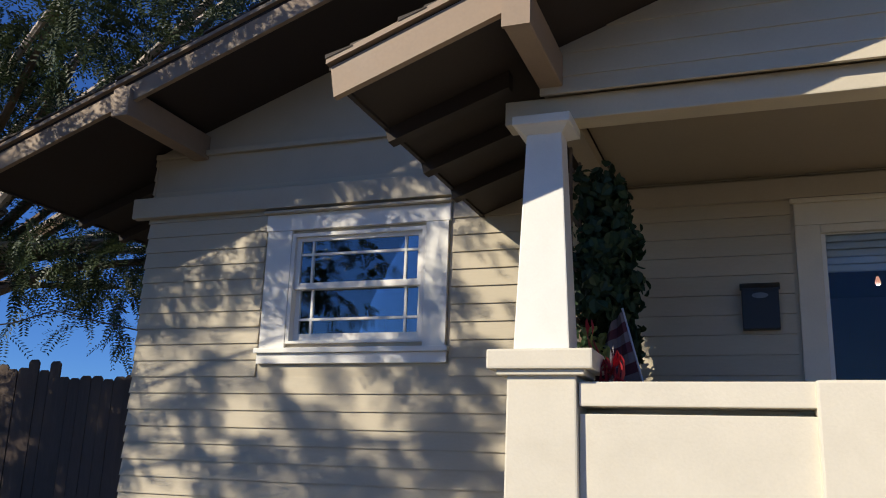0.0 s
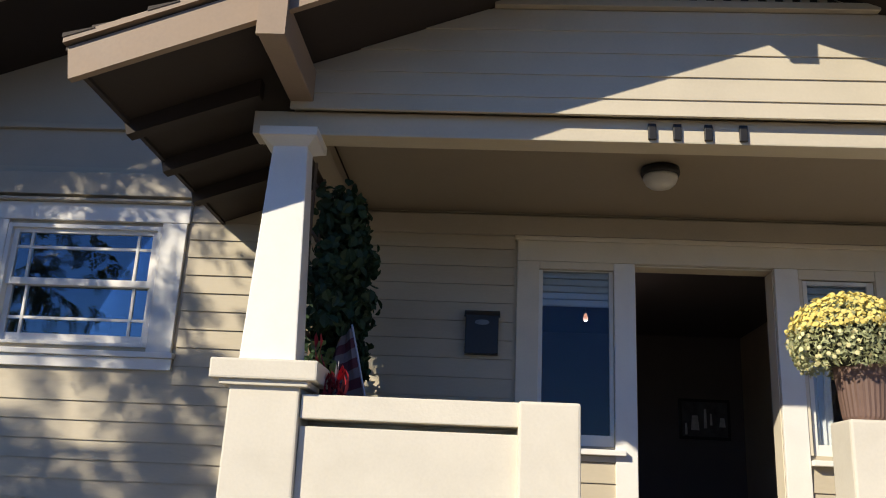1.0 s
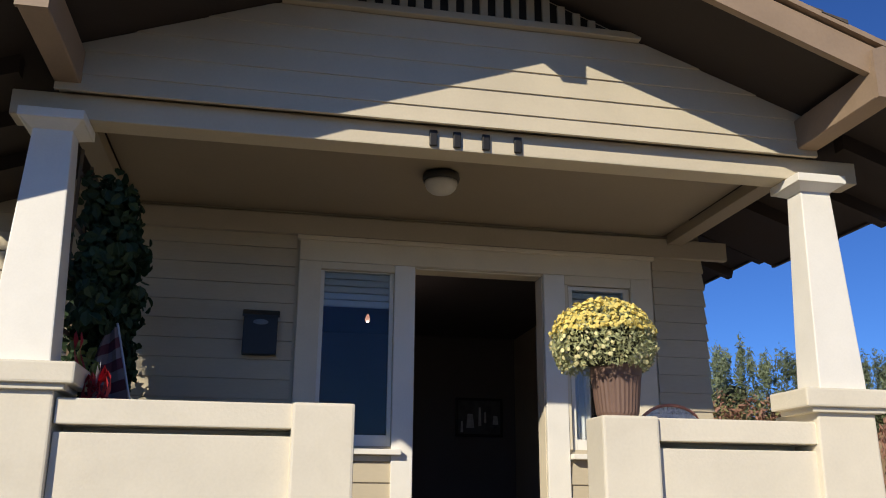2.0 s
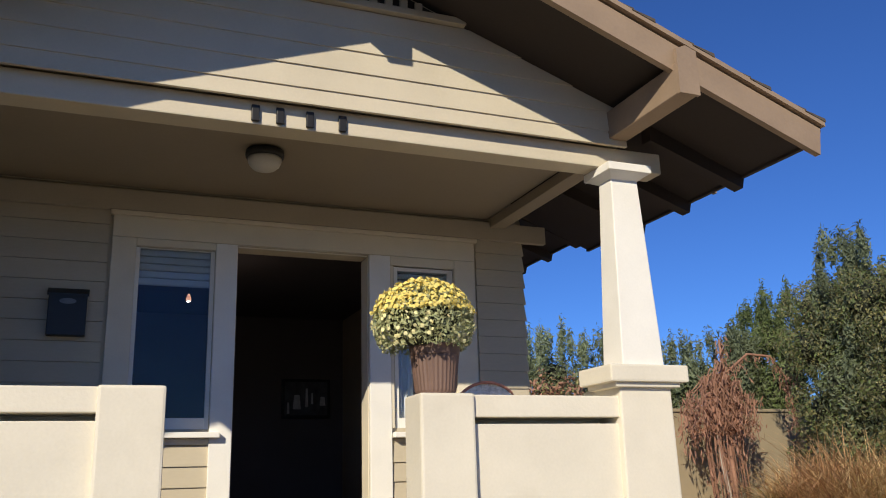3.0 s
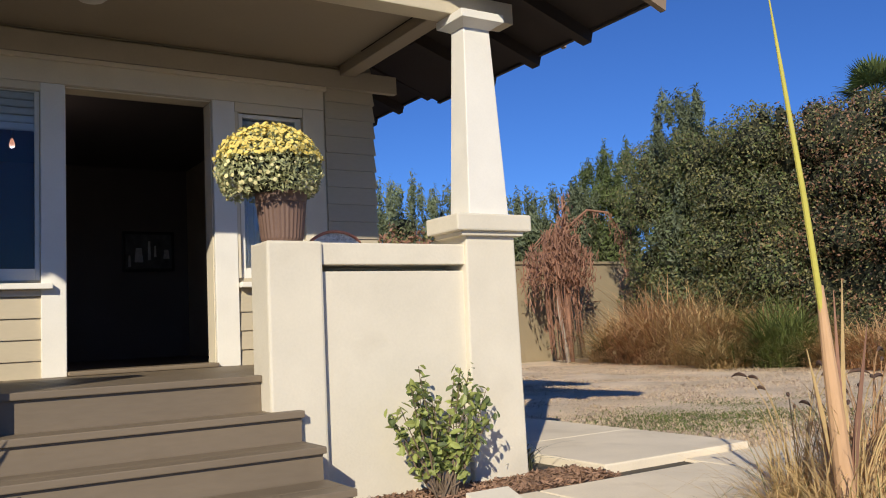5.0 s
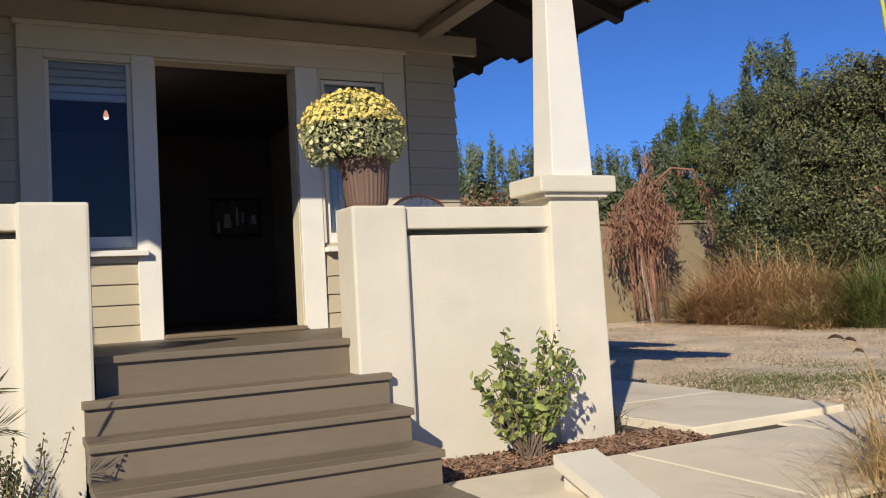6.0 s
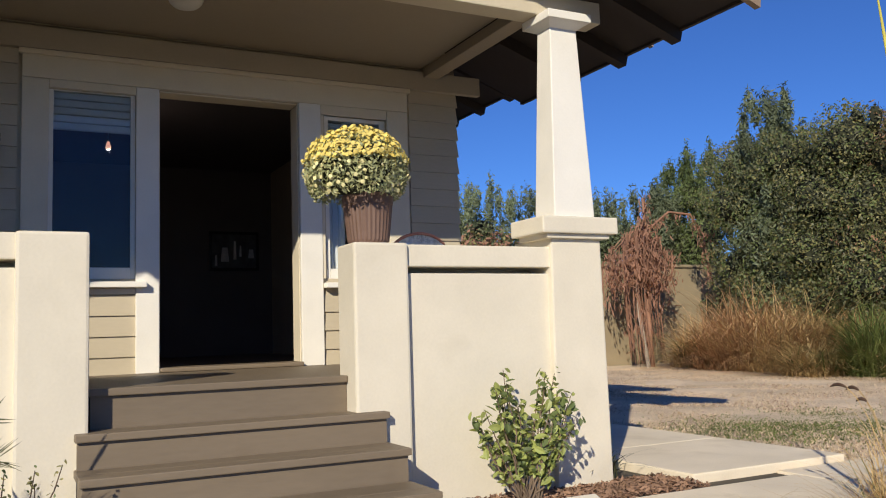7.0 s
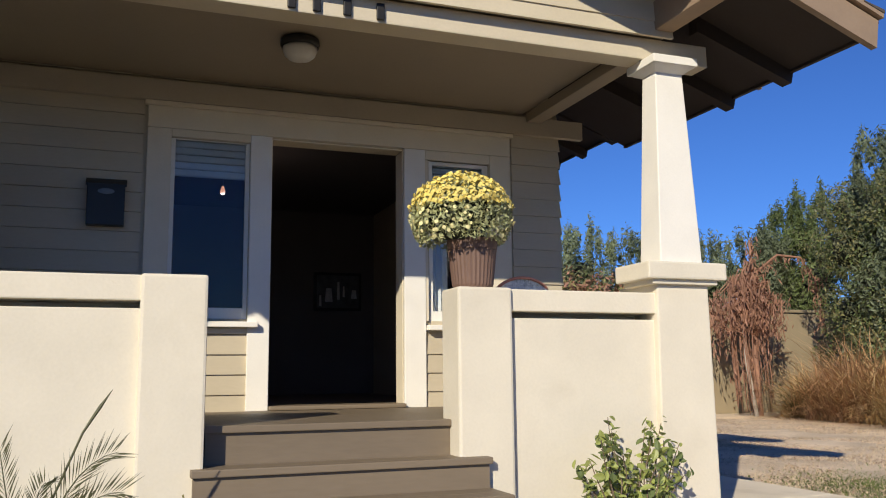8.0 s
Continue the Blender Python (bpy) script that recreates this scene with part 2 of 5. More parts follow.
# belt board and the ledge over it
belt = thing("belt_board", "taupe painted belt board with box ends along the front", "trim", kind="structure")
part("board", box(WL - 0.17, -2.42, -0.09, -0.002, 3.28, 3.475, 0.006), BELT, belt)
part("board", box(-2.36, WR + 0.23, -0.06, -0.002, 3.058, 3.215, 0.006), BELT, belt)
part("ledge", box(WL, WR, -0.05, -0.002, 3.875, 3.925, 0.004), BELT, belt)
# side-wall boards by the porch corner, seen edge on
for i in range(22):
    z0 = FLOOR - 0.75 + i * EXPO
    bm = prism([(WR + 0.026, z0), (WR + 0.026, z0 + 0.008), (WR + 0.007, z0 + EXPO), (WR - 0.004, z0 + EXPO), (WR - 0.004, z0)], "y", -0.01, 9.1)
    part("board", bm, SIDING, front)
for i in range(27):
    z0 = FLOOR - 0.75 + i * EXPO
    bm = prism([(WL - 0.026, z0), (WL - 0.026, z0 + 0.008), (WL - 0.007, z0 + EXPO), (WL + 0.004, z0 + EXPO), (WL + 0.004, z0)], "y", -0.01, 9.1)
    part("board", bm, SIDING, front)

# ---- roofs ----
def gable_roof(name, label, centre, half, y0, y1, soffit, slope, tails, tail_len, barge_drop, barge_top, purlins, thick, beam_h, reach, gap):
    roof = thing(name, label, "roof", kind="structure")
    ridge = soffit(centre)
    for s in (-1, 1):
        e = centre + s * half
        ze = ridge - slope * half
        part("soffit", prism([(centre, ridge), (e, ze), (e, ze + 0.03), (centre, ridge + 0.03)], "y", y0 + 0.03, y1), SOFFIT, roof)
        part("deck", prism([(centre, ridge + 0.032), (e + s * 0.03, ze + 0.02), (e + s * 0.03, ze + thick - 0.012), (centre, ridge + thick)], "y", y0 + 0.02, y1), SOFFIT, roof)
        # shingle courses
        run = 0.14
        n = int(half / run) + 1
        for k in range(n):
            xa, xb = half + 0.07 - k * run, half + 0.07 - (k + 1) * run - 0.02
            za, zb = ridge + thick - slope * xa, ridge + thick - slope * xb
            xa, xb = centre + s * xa, centre + s * max(xb, 0)
            part("shingle_course", prism([(xa, za + 0.004), (xb, zb), (xb, zb + 0.006), (xa, za + 0.028)], "y", y0 - 0.06 + 0.012 * ((k * 7) % 3), y1), SHINGLE, roof)
        # barge board with a drip moulding over it
        part("bargeboard", prism([(centre, ridge - barge_drop), (e + s * reach, ze - barge_drop - slope * reach), (e + s * (reach + 0.03), ze + barge_top - slope * reach), (centre, ridge + barge_top)], "y", y0 - 0.025, y0 + 0.02), BARGE, roof)
        # first strip is a dark shadow line, second the drip moulding itself
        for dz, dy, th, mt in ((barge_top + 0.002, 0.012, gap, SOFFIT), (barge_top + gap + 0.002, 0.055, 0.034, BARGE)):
            w = reach + 0.045
            part("drip_moulding", prism([(centre, ridge + dz), (e + s * w, ze + dz - slope * w), (e + s * w, ze + dz + th - slope * w), (centre, ridge + dz + th)], "y", y0 - dy, y0 + 0.02), mt, roof)
        # rafter tails
        for y in tails:
            zi = ridge - slope * (half - tail_len)
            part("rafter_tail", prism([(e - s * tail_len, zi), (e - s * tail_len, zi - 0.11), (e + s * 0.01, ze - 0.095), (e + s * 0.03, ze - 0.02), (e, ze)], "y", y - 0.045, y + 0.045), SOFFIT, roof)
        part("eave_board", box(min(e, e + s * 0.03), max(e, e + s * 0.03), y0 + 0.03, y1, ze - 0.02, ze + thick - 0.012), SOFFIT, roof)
    for x, w, y_in in purlins:
        zt = soffit(x) - 0.004 - (slope * w / 2 if abs(x - centre) > 0.1 else slope * w / 2)
        bm = prism([(y0 - 0.055, zt - beam_h), (y_in, zt - beam_h), (y_in, zt), (y0 - 0.055, zt)], "x", x - w / 2, x + w / 2)
        bmesh.ops.bevel(bm, geom=bm.edges[:], offset=0.006, segments=1, affect="EDGES")
        part("beam", bm, BARGE, roof)
        # the end block stands proud and runs up over the barge board
        part("beam_end", prism([(x - w / 2 - 0.004, zt - beam_h - 0.005), (x + w / 2 + 0.004, zt - beam_h - 0.005), (x + w / 2 + 0.004, zt + barge_top), (x, zt + barge_top + 0.03), (x - w / 2 - 0.004, zt + barge_top)], "y", y0 - 0.075, y0 - 0.05), BARGE, roof)
    return roof


gable_roof("roof_porch", "low-pitched porch gable roof with brown bargeboards and shingles", C, 3.235, -2.65, 0.14, porch_soffit, PORCH_SLOPE,
           (-1.92, -1.32, -0.72), 0.75, 0.095, 0.085, [(C - 2.235, 0.14, -1.9), (C + 2.235, 0.14, -1.9), (C, 0.14, -1.9)], 0.135, 0.20, 0.02, 0.022)
gable_roof("roof_main", "low-pitched main gable roof with brown bargeboards and shingles", MID, 5.74, -1.08, 9.6, main_soffit, MAIN_SLOPE,
           [0.4 + 0.62 * i for i in range(15)], 0.9, 0.155, 0.0, [(-6.10, 0.16, 0.05), (1.96, 0.16, 0.05), (MID, 0.16, 0.05)], 0.10, 0.235, 0.07, 0.045)

# ---- porch ----
# floor and ceiling
porch_floor = thing("porch_floor", "grey-brown painted porch deck boards", "floor", kind="structure")
for i in range(13):
    y0 = -1.66 + i * 0.128
    part("plank", box(C - 2.35, C + 2.35, y0, y0 + 0.124, FLOOR - 0.035, FLOOR, 0.003), STEP, porch_floor)
structure(part("porch_base", box(C - 2.4, C + 2.4, -1.60, -0.03, 0.0, FLOOR - 0.037), STUCCO), "stucco porch base", "wall")
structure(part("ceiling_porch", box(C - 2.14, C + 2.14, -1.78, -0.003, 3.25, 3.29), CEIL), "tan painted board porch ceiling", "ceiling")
# beams
beam = thing("porch_beam", "taupe painted porch beam over the columns with a ledge", "beam", kind="structure")
part("face", box(C - 2.53, C + 2.62, -1.872, -1.70, 3.078, 3.226, 0.008), GABLE, beam)
# side beams take the shade-darkened ceiling tone, unlike the face
for s in (-1, 1):
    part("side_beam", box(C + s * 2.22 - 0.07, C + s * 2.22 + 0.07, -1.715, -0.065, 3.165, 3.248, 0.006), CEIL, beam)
# gable wall of the porch with lap boards
gable_porch = structure(part("wall_gable_porch", prism([(C - 2.3, 3.25), (C + 2.3, 3.25), (C + 2.3, porch_soffit(C + 2.3) - 0.003), (C, porch_soffit(C) - 0.003), (C - 2.3, porch_soffit(C - 2.3) - 0.003)], "y", -1.93, -1.80), BELT), "tan lap-siding gable over the porch", "wall")
z = 3.212
while z < 3.87:
    h = min(EXPO if z > 3.25 else 0.103, 3.89 - z)
    bm = bmesh.new()
    pr = [(-1.952, z), (-1.952, z + 0.008), (-1.941, z + h), (-1.926, z + h), (-1.926, z)]
    vs = [[bm.verts.new((C + s * min(2.3, (PORCH_RIDGE - zz) / PORCH_SLOPE - 0.012), yy, zz)) for yy, zz in pr] for s in (-1, 1)]
    bm.faces.new(vs[0][::-1])
    bm.faces.new(vs[1])
    for i in range(5):
        j = (i + 1) % 5
        bm.faces.new((vs[0][i], vs[0][j], vs[1][j], vs[1][i]))
    part("board", bm, GABLE, gable_porch)
    z += h
vent = thing("gable_vent", "dark upright vent slats over a tan ledge in the gable", "vent", kind="structure")
part("ledge", box(C - 1.12, C + 1.12, -1.99, -1.935, 3.895, 3.94, 0.005), BELT, vent)
part("backing", prism([(C - 0.98, 3.942), (C + 0.98, 3.942), (C, 4.31)], "y", -1.945, -1.935), BLACK, vent)
for i in range(-9, 10):
    x = C + i * 0.1
    top = PORCH_RIDGE - 0.03 - PORCH_SLOPE * abs(i * 0.1)
    if top > 3.97:
        part("slat", box(x - 0.024, x + 0.024, -1.972, -1.947, 3.942, top, 0.003), BELT, vent)


def pedestal_and_column(s, label):
    cx = -2.298 if s < 0 else 2.262
    ped = thing("porch_column", label, "column", group="porch columns")
    part("pedestal", frustum(cx, PF + 0.22, 0.0, 1.60, 0.21, 0.22, 0.19, 0.22, 0.012), STUCCO, ped)
    part("cap_moulding", box(cx - 0.24, cx + 0.24, PF - 0.035, PF + 0.30, 1.59, 1.625, 0.008), STUCCO, ped)
    part("cap", box(cx - 0.290, cx + 0.290, PF - 0.066, PF + 0.32, 1.62, 1.728, 0.012), STUCCO, ped)
    part("shaft", frustum(cx, PF + 0.112, 1.722, 3.02, 0.156, 0.113, 0.102, 0.075, 0.008), WHITE, ped)
    bm = frustum(cx, PF + 0.112, 2.985, 3.022, 0.108, 0.08, 0.158, 0.15, 0.004)
    box(cx - 0.168, cx + 0.168, PF - 0.048, PF + 0.27, 3.022, 3.0765, 0.005, bm)
    part("capital", bm, WHITE, ped)
    return ped


pedestal_and_column(-1, "white tapered porch column on a cream stucco pedestal, upper half shaded")
pedestal_and_column(1, "white tapered porch column on a cream stucco pedestal beside the lawn")


def parapet(x_pier0, x_pier1, depth, x_r0, x_r1, top, label):
    """A stucco porch parapet: end pier, top rail and a recessed panel."""
    p = thing("porch_parapet", label, "parapet", group="porch parapets")
    part("pier", box(x_pier0, x_pier1, PF, PF + depth, 0.0, top, 0.016), STUCCO, p)
    part("rail", box(x_r0, x_r1, PF + 0.028, PF + 0.42, top - 0.135, top - 0.006, 0.008), STUCCO, p)
    part("panel", box(x_r0, x_r1, PF + 0.048, PF + 0.40, 0.0, top - 0.173, 0.006), STUCCO, p)
    part("panel_back", box(x_r0, x_r1, PF + 0.26, PF + 0.40, top - 0.175, top - 0.13), STUCCO, p)
    return p


parapet(-0.945, -0.62, 0.33, -2.10, -0.93, 1.567, "cream stucco porch parapet with a recessed panel")
parapet(0.745, 1.08, 0.27, 1.066, 2.11, 1.545, "cream stucco porch parapet with a recessed panel beside a flower pot")

# ---- steps ----
steps = thing("porch_steps", "grey-brown painted wooden porch steps", "steps", kind="structure")
for k, (y, z, x0, x1) in enumerate(((-1.83, FLOOR, -0.615, 0.742), (-2.02, 0.600, -0.685, 0.913), (-2.295, 0.432, -0.685, 0.913), (-2.64, 0.262, -0.685, 0.913), (-2.98, 0.092, -0.685, 0.913))):
    if k:
        back = y + 0.36 if k > 1 else y + 0.30
        for a, b in ((y, y + 0.135), (y + 0.139, back)):
            part("tread_board", box(x0, x1, a, b, z - 0.038, z, 0.006), STEP, steps)
    else:
        part("tread_board", box(x0, x1, y, y + 0.166, z - 0.038, z, 0.006), STEP, steps)
    part("riser", box(x0 + 0.012, x1 - (0.012 if k else 0.0), y + 0.026, -1.62 if k == 0 else -1.93, 0.0 if k else 0.55, z - 0.0385), STEP, steps)

# ---- front window ----
FABRIC = material("pale_blind_fabric", (0.80, 0.77, 0.70), 0.8, 0.06, 5, 0.1, 70)
BULB = bpy.data.materials.new("warm_bulb")
BULB.use_nodes = True
BULB.node_tree.nodes["Principled BSDF"].inputs["Emission Color"].default_value = (1.0, 0.40, 0.22, 1)
BULB.node_tree.nodes["Principled BSDF"].inputs["Emission Strength"].default_value = 0.9
FROST = material("frosted_lamp_glass", (0.62, 0.60, 0.55), 0.3, 0.04, 5, 0.02, 40)

win = thing("window_1", "white double-hung window with prairie muntins on the siding", "window", kind="structure")
part("head_trim", box(-5.285, -3.535, -0.045, -0.004, 3.075, 3.225, 0.005), WHITE, win)
part("drip_cap", box(-5.30, -3.52, -0.10, -0.004, 3.227, 3.25, 0.004), BELT, win)
part("side_trim", box(-5.27, -5.022, -0.04, -0.004, 2.03, 3.073, 0.005), WHITE, win)
part("side_trim", box(-3.75, -3.55, -0.04, -0.004, 2.03, 3.073, 0.005), WHITE, win)
part("window_sill", box(-5.30, -3.52, -0.075, -0.004, 1.985, 2.028, 0.006), WHITE, win)
part("apron", box(-5.285, -3.535, -0.042, -0.004, 1.895, 1.983, 0.005), WHITE, win)
for nm, x0, x1, z0, z1 in (("jamb", -5.02, -4.985, 2.066, 3.043), ("jamb", -3.787, -3.752, 2.066, 3.043), ("jamb", -4.985, -3.787, 3.01, 3.043), ("jamb", -4.985, -3.787, 2.066, 2.09)):
    part(nm, box(x0, x1, -0.035, 0.12, z0, z1, 0.003), WHITE, win)


def sash(parent, x0, x1, z0, z1, y, rail_top, rail_bot, stile, muntins_x=(), muntins_z=(), pane_mat=None):
    """A glazed sash: stiles, rails, muntins and panes."""
    sh = part("sash", box(x0, x0 + stile, y, y + 0.035, z0, z1, 0.003), WHITE, parent)
    part("stile", box(x1 - stile, x1, y, y + 0.035, z0, z1, 0.003), WHITE, sh)
    part("rail", box(x0 + stile, x1 - stile, y, y + 0.035, z1 - rail_top, z1, 0.003), WHITE, sh)
    part("rail", box(x0 + stile, x1 - stile, y, y + 0.035, z0, z0 + rail_bot, 0.003), WHITE, sh)
    gx = [x0 + stile, *muntins_x, x1 - stile]
    gz = [z0 + rail_bot, *muntins_z, z1 - rail_top]
    for m in muntins_x:
        part("muntin", box(m - 0.011, m + 0.011, y + 0.004, y + 0.03, gz[0], gz[-1], 0.002), WHITE, sh)
    for m in muntins_z:
        part("muntin", box(gx[0], gx[-1], y + 0.006, y + 0.028, m - 0.011, m + 0.011, 0.002), WHITE, sh)
    for i in range(len(gx) - 1):
        for j in range(len(gz) - 1):
            pane = part("pane", box(gx[i], gx[i + 1], y + 0.015, y + 0.019, gz[j], gz[j + 1]), pane_mat or GLASS, sh)
            pane.visible_shadow = False
    return sh


sash(win, -4.985, -3.787, 2.545, 3.01, 0.0, 0.035, 0.055, 0.045, (-4.825, -3.945), (2.855,))
sash(win, -4.985, -3.787, 2.09, 2.60, 0.04, 0.055, 0.07, 0.045, (-4.825, -3.945), (2.285,))

# ---- door unit ----
unit = thing("door_surround", "painted door surround with two sidelights, trim toned warm as by bounced light", "door frame", kind="structure")
part("head", box(-0.905, 1.985, -0.04, -0.004, 2.858, 3.02, 0.005), WARM_TRIM, unit)
part("crown", box(-0.93, 2.01, -0.065, -0.004, 3.02, 3.055, 0.008), WARM_TRIM, unit)
part("casing", box(-0.905, -0.737, -0.038, -0.004, 1.43, 2.856, 0.005), WARM_TRIM, unit)
part("casing", box(-0.163, -0.003, -0.038, -0.004, FLOOR, 2.856, 0.005), WHITE, unit)
part("casing", box(1.05, 1.228, -0.038, -0.004, FLOOR, 2.856, 0.005), WHITE, unit)
part("casing", box(1.80, 1.985, -0.038, -0.004, 1.43, 2.856, 0.005), WARM_TRIM, unit)
part("head_fill", box(-0.735, -0.165, -0.034, -0.004, 2.80, 2.856, 0.003), WARM_TRIM, unit)
part("head_fill", box(1.23, 1.798, -0.034, -0.004, 2.78, 2.856, 0.003), WARM_TRIM, unit)
part("side_fill", box(1.23, 1.254, -0.030, -0.004, 1.47, 2.778, 0.003), WARM_TRIM, unit)
part("window_sill", box(-0.93, -0.095, -0.10, -0.004, 1.405, 1.445, 0.006), WHITE, unit)
part("window_sill", box(1.232, 2.01, -0.10, -0.004, 1.395, 1.435, 0.006), WHITE, unit)
part("apron", box(-0.90, -0.165, -0.032, -0.004, 1.36, 1.403, 0.004), WARM_TRIM, unit)
for x in (-0.002, 1.042):
    part("jamb", box(x, x + 0.007, -0.002, 0.165, FLOOR, 2.836), WARM_TRIM, unit)
part("jamb", box(0.006, 1.041, -0.002, 0.165, 2.843, 2.852), WARM_TRIM, unit)
part("threshold", box(0.0, 1.047, -0.09, 0.20, FLOOR + 0.002, FLOOR + 0.034, 0.01), STEP, unit)
sash(unit, -0.735, -0.165, 1.47, 2.80, 0.01, 0.006, 0.08, 0.03, pane_mat=GLASS_SIDE)
sash(unit, 1.255, 1.80, 1.47, 2.778, 0.01, 0.03, 0.08, 0.05, pane_mat=GLASS_SIDE)
blind = thing("window_blind", "pale grey blind drawn up behind the sidelight", "blind", group="sidelight blinds")
for i in range(5):
    part("slat", box(-0.72, -0.18, 0.06, 0.10, 2.53 + i * 0.055, 2.58 + i * 0.055, 0.012), FABRIC, blind)
blind2 = thing("window_blind", "pale grey blind partly drawn behind the sidelight", "blind", group="sidelight blinds")
for i in range(4):
    part("slat", box(1.27, 1.79, 0.06, 0.10, 2.58 + i * 0.055, 2.63 + i * 0.055, 0.012), FABRIC, blind2)
curtain = thing("curtain", "narrow pale curtain strip behind the sidelight", "curtain")
bm = bmesh.new()
vs = [[bm.verts.new((1.30 + 0.16 * k / 10, 0.09 + 0.015 * math.sin(k * 1.9), zz)) for k in range(11)] for zz in (1.40, 2.58)]
for k in range(10):
    bm.faces.new((vs[0][k], vs[0][k + 1], vs[1][k + 1], vs[1][k]))
part("cloth", bm, FABRIC, curtain)

door = thing("door_1", "dark wooden front door standing open into the hall", "door", at=(1.05, 0.185, FLOOR + 0.04), kind="structure")
door.rotation_euler.z = radians(-62)
bm = box(0, 0.045, 0.0, 0.97, 0, 1.98, 0.003)
part("leaf", bm, DOORWOOD, door)
for z0, z1 in ((0.12, 0.85), (0.95, 1.85)):
    for y0, y1 in ((0.12, 0.45), (0.52, 0.85)):
        part("panel", box(-0.008, -0.0005, y0, y1, z0, z1, 0.003), DOORWOOD, door)
part("handle", lathe([(0.012, 0.93), (0.028, 0.94), (0.028, 0.98), (0.012, 0.99)], -0.05, 0.90, 14), material("dull_brass", (0.35, 0.26, 0.12), 0.35, 0.1, 8, 0.05, 80, metal=1.0), door, "dull brass knob")
part("latch_plate", box(0.012, 0.033, 0.9705, 0.973, 0.85, 1.05), BLACK, door)
for z0 in (0.2, 1.0, 1.75):
    part("hinge", box(0.036, 0.046, -0.012, -0.001, z0, z0 + 0.09), BLACK, door)

# ---- inside the hall ----
# added panel whose pale shapes stand in for pale marks in the doorway
pic = thing("framed_panel", "small dark framed panel with pale upright shapes on the hall wall", "picture", at=(0, 0, 0))
part("frame", box(1.43, 2.10, 5.15, 5.195, 1.93, 2.46, 0.01), BLACK, pic)
part("panel_face", box(1.47, 2.06, 5.144, 5.149, 1.97, 2.42), material("dim_panel_face", (0.10, 0.10, 0.10), 0.7, 0.5, 9, 0.1, 30), pic)
PALE_SHAPE = material("pale_mark", (0.62, 0.60, 0.58), 0.7, 0.25, 14, 0.05, 40)
for x0, x1, z0, z1 in ((1.50, 1.535, 1.99, 2.14), (1.58, 1.69, 2.05, 2.24), (1.75, 1.79, 2.08, 2.33), (1.83, 1.86, 2.12, 2.27), (1.95, 2.03, 2.10, 2.22)):
    part("pale_shape", frustum((x0 + x1) / 2, 5.141, z0, z1, (x1 - x0) / 2, 0.002, (x1 - x0) / 3, 0.002), PALE_SHAPE, pic)
pend = thing("pendant_lamp", "small warm glowing bulb on a thin cord inside", "lamp")
part("cord", tube([(-0.15, 2.0, 3.30), (-0.15, 2.0, 2.89)], 0.004, 6), BLACK, pend)
part("bulb", lathe([(0.008, 2.808), (0.020, 2.814), (0.026, 2.836), (0.020, 2.858), (0.010, 2.89)], -0.15, 2.0, 14), BULB, pend)
glow = bpy.data.lights.new("bulb_light", "POINT")
glow.energy, glow.color, glow.shadow_soft_size = 2.2, (1.0, 0.80, 0.74), 0.03
new("bulb_light", glow).matrix_world = pose(-0.15, 2.0, 2.77)

# ---- porch fittings ----
lamp = thing("porch_lamp", "round ceiling lamp with a dark ring and white glass bowl", "lamp")
part("ring", lathe([(0.06, 3.2395), (0.125, 3.239), (0.13, 3.21), (0.125, 3.19), (0.11, 3.185)], 0.0, -1.06, 32), BLACK, lamp, smooth=True)
part("bowl", lathe([(0.112, 3.188), (0.112, 3.165), (0.10, 3.135), (0.075, 3.112), (0.04, 3.10), (0.005, 3.097)], 0.0, -1.06, 32), FROST, lamp, smooth=True)
mail = thing("mailbox", "dark metal wall mailbox with a small oval plate", "mailbox")
part("body", box(-1.29, -1.04, -0.105, -0.028, 2.105, 2.40, 0.006), BLACK, mail)
part("lid", prism([(-0.12, 2.395), (-0.028, 2.45), (-0.028, 2.403), (-0.12, 2.38)], "x", -1.30, -1.03), BLACK, mail)
bm = bmesh.new()
ring = [bm.verts.new((-1.165 + 0.055 * math.cos(a * math.tau / 20), -0.109, 2.345 + 0.020 * math.sin(a * math.tau / 20))) for a in range(20)]
back = [bm.verts.new((v.co.x, -0.1055, v.co.z)) for v in ring]
bm.faces.new(ring)
for a in range(20):
    bm.faces.new((ring[a], ring[(a + 1) % 20], back[(a + 1) % 20], back[a]))
part("oval_plate", bm, material("worn_steel", (0.16, 0.15, 0.14), 0.45, 0.2, 12, 0.05, 60, metal=0.6), mail, "grey oval plate")
num = thing("number_marks", "four dark metal bars on the porch beam", "sign")
for x in (-0.208, -0.065, 0.112, 0.31):
    part("bar", box(x - 0.024, x + 0.024, -1.892, -1.8735, 3.092, 3.192, 0.006), BLACK, num)

# ---- flag, vine, pot and chair ----
RED = material("red_cloth", (0.42, 0.03, 0.04), 0.55, 0.12, 8, 0.1, 60)
CLOTH = material("white_cloth", (0.40, 0.37, 0.37), 0.7, 0.1, 8, 0.1, 60)
# the flag's red and white, darkened as if shaded by the column
SHADED_RED = material("shaded_red_cloth", (0.075, 0.02, 0.028), 0.8, 0.12, 8, 0.1, 60)
SHADED_WHITE = material("shaded_white_cloth", (0.15, 0.125, 0.13), 0.8, 0.12, 8, 0.1, 60)
flag = thing("small_flag", "small red and white striped flag, colours darkened as in shade, on a thin pole", "flag")
part("pole", tube([(-1.931, -1.47, 2.03), (-1.829, -1.47, 1.63), (-1.63, -1.45, FLOOR)], 0.007, 8), material("pale_metal", (0.5, 0.48, 0.48), 0.4, 0.1, 5, 0.02, 50, metal=0.7), flag)
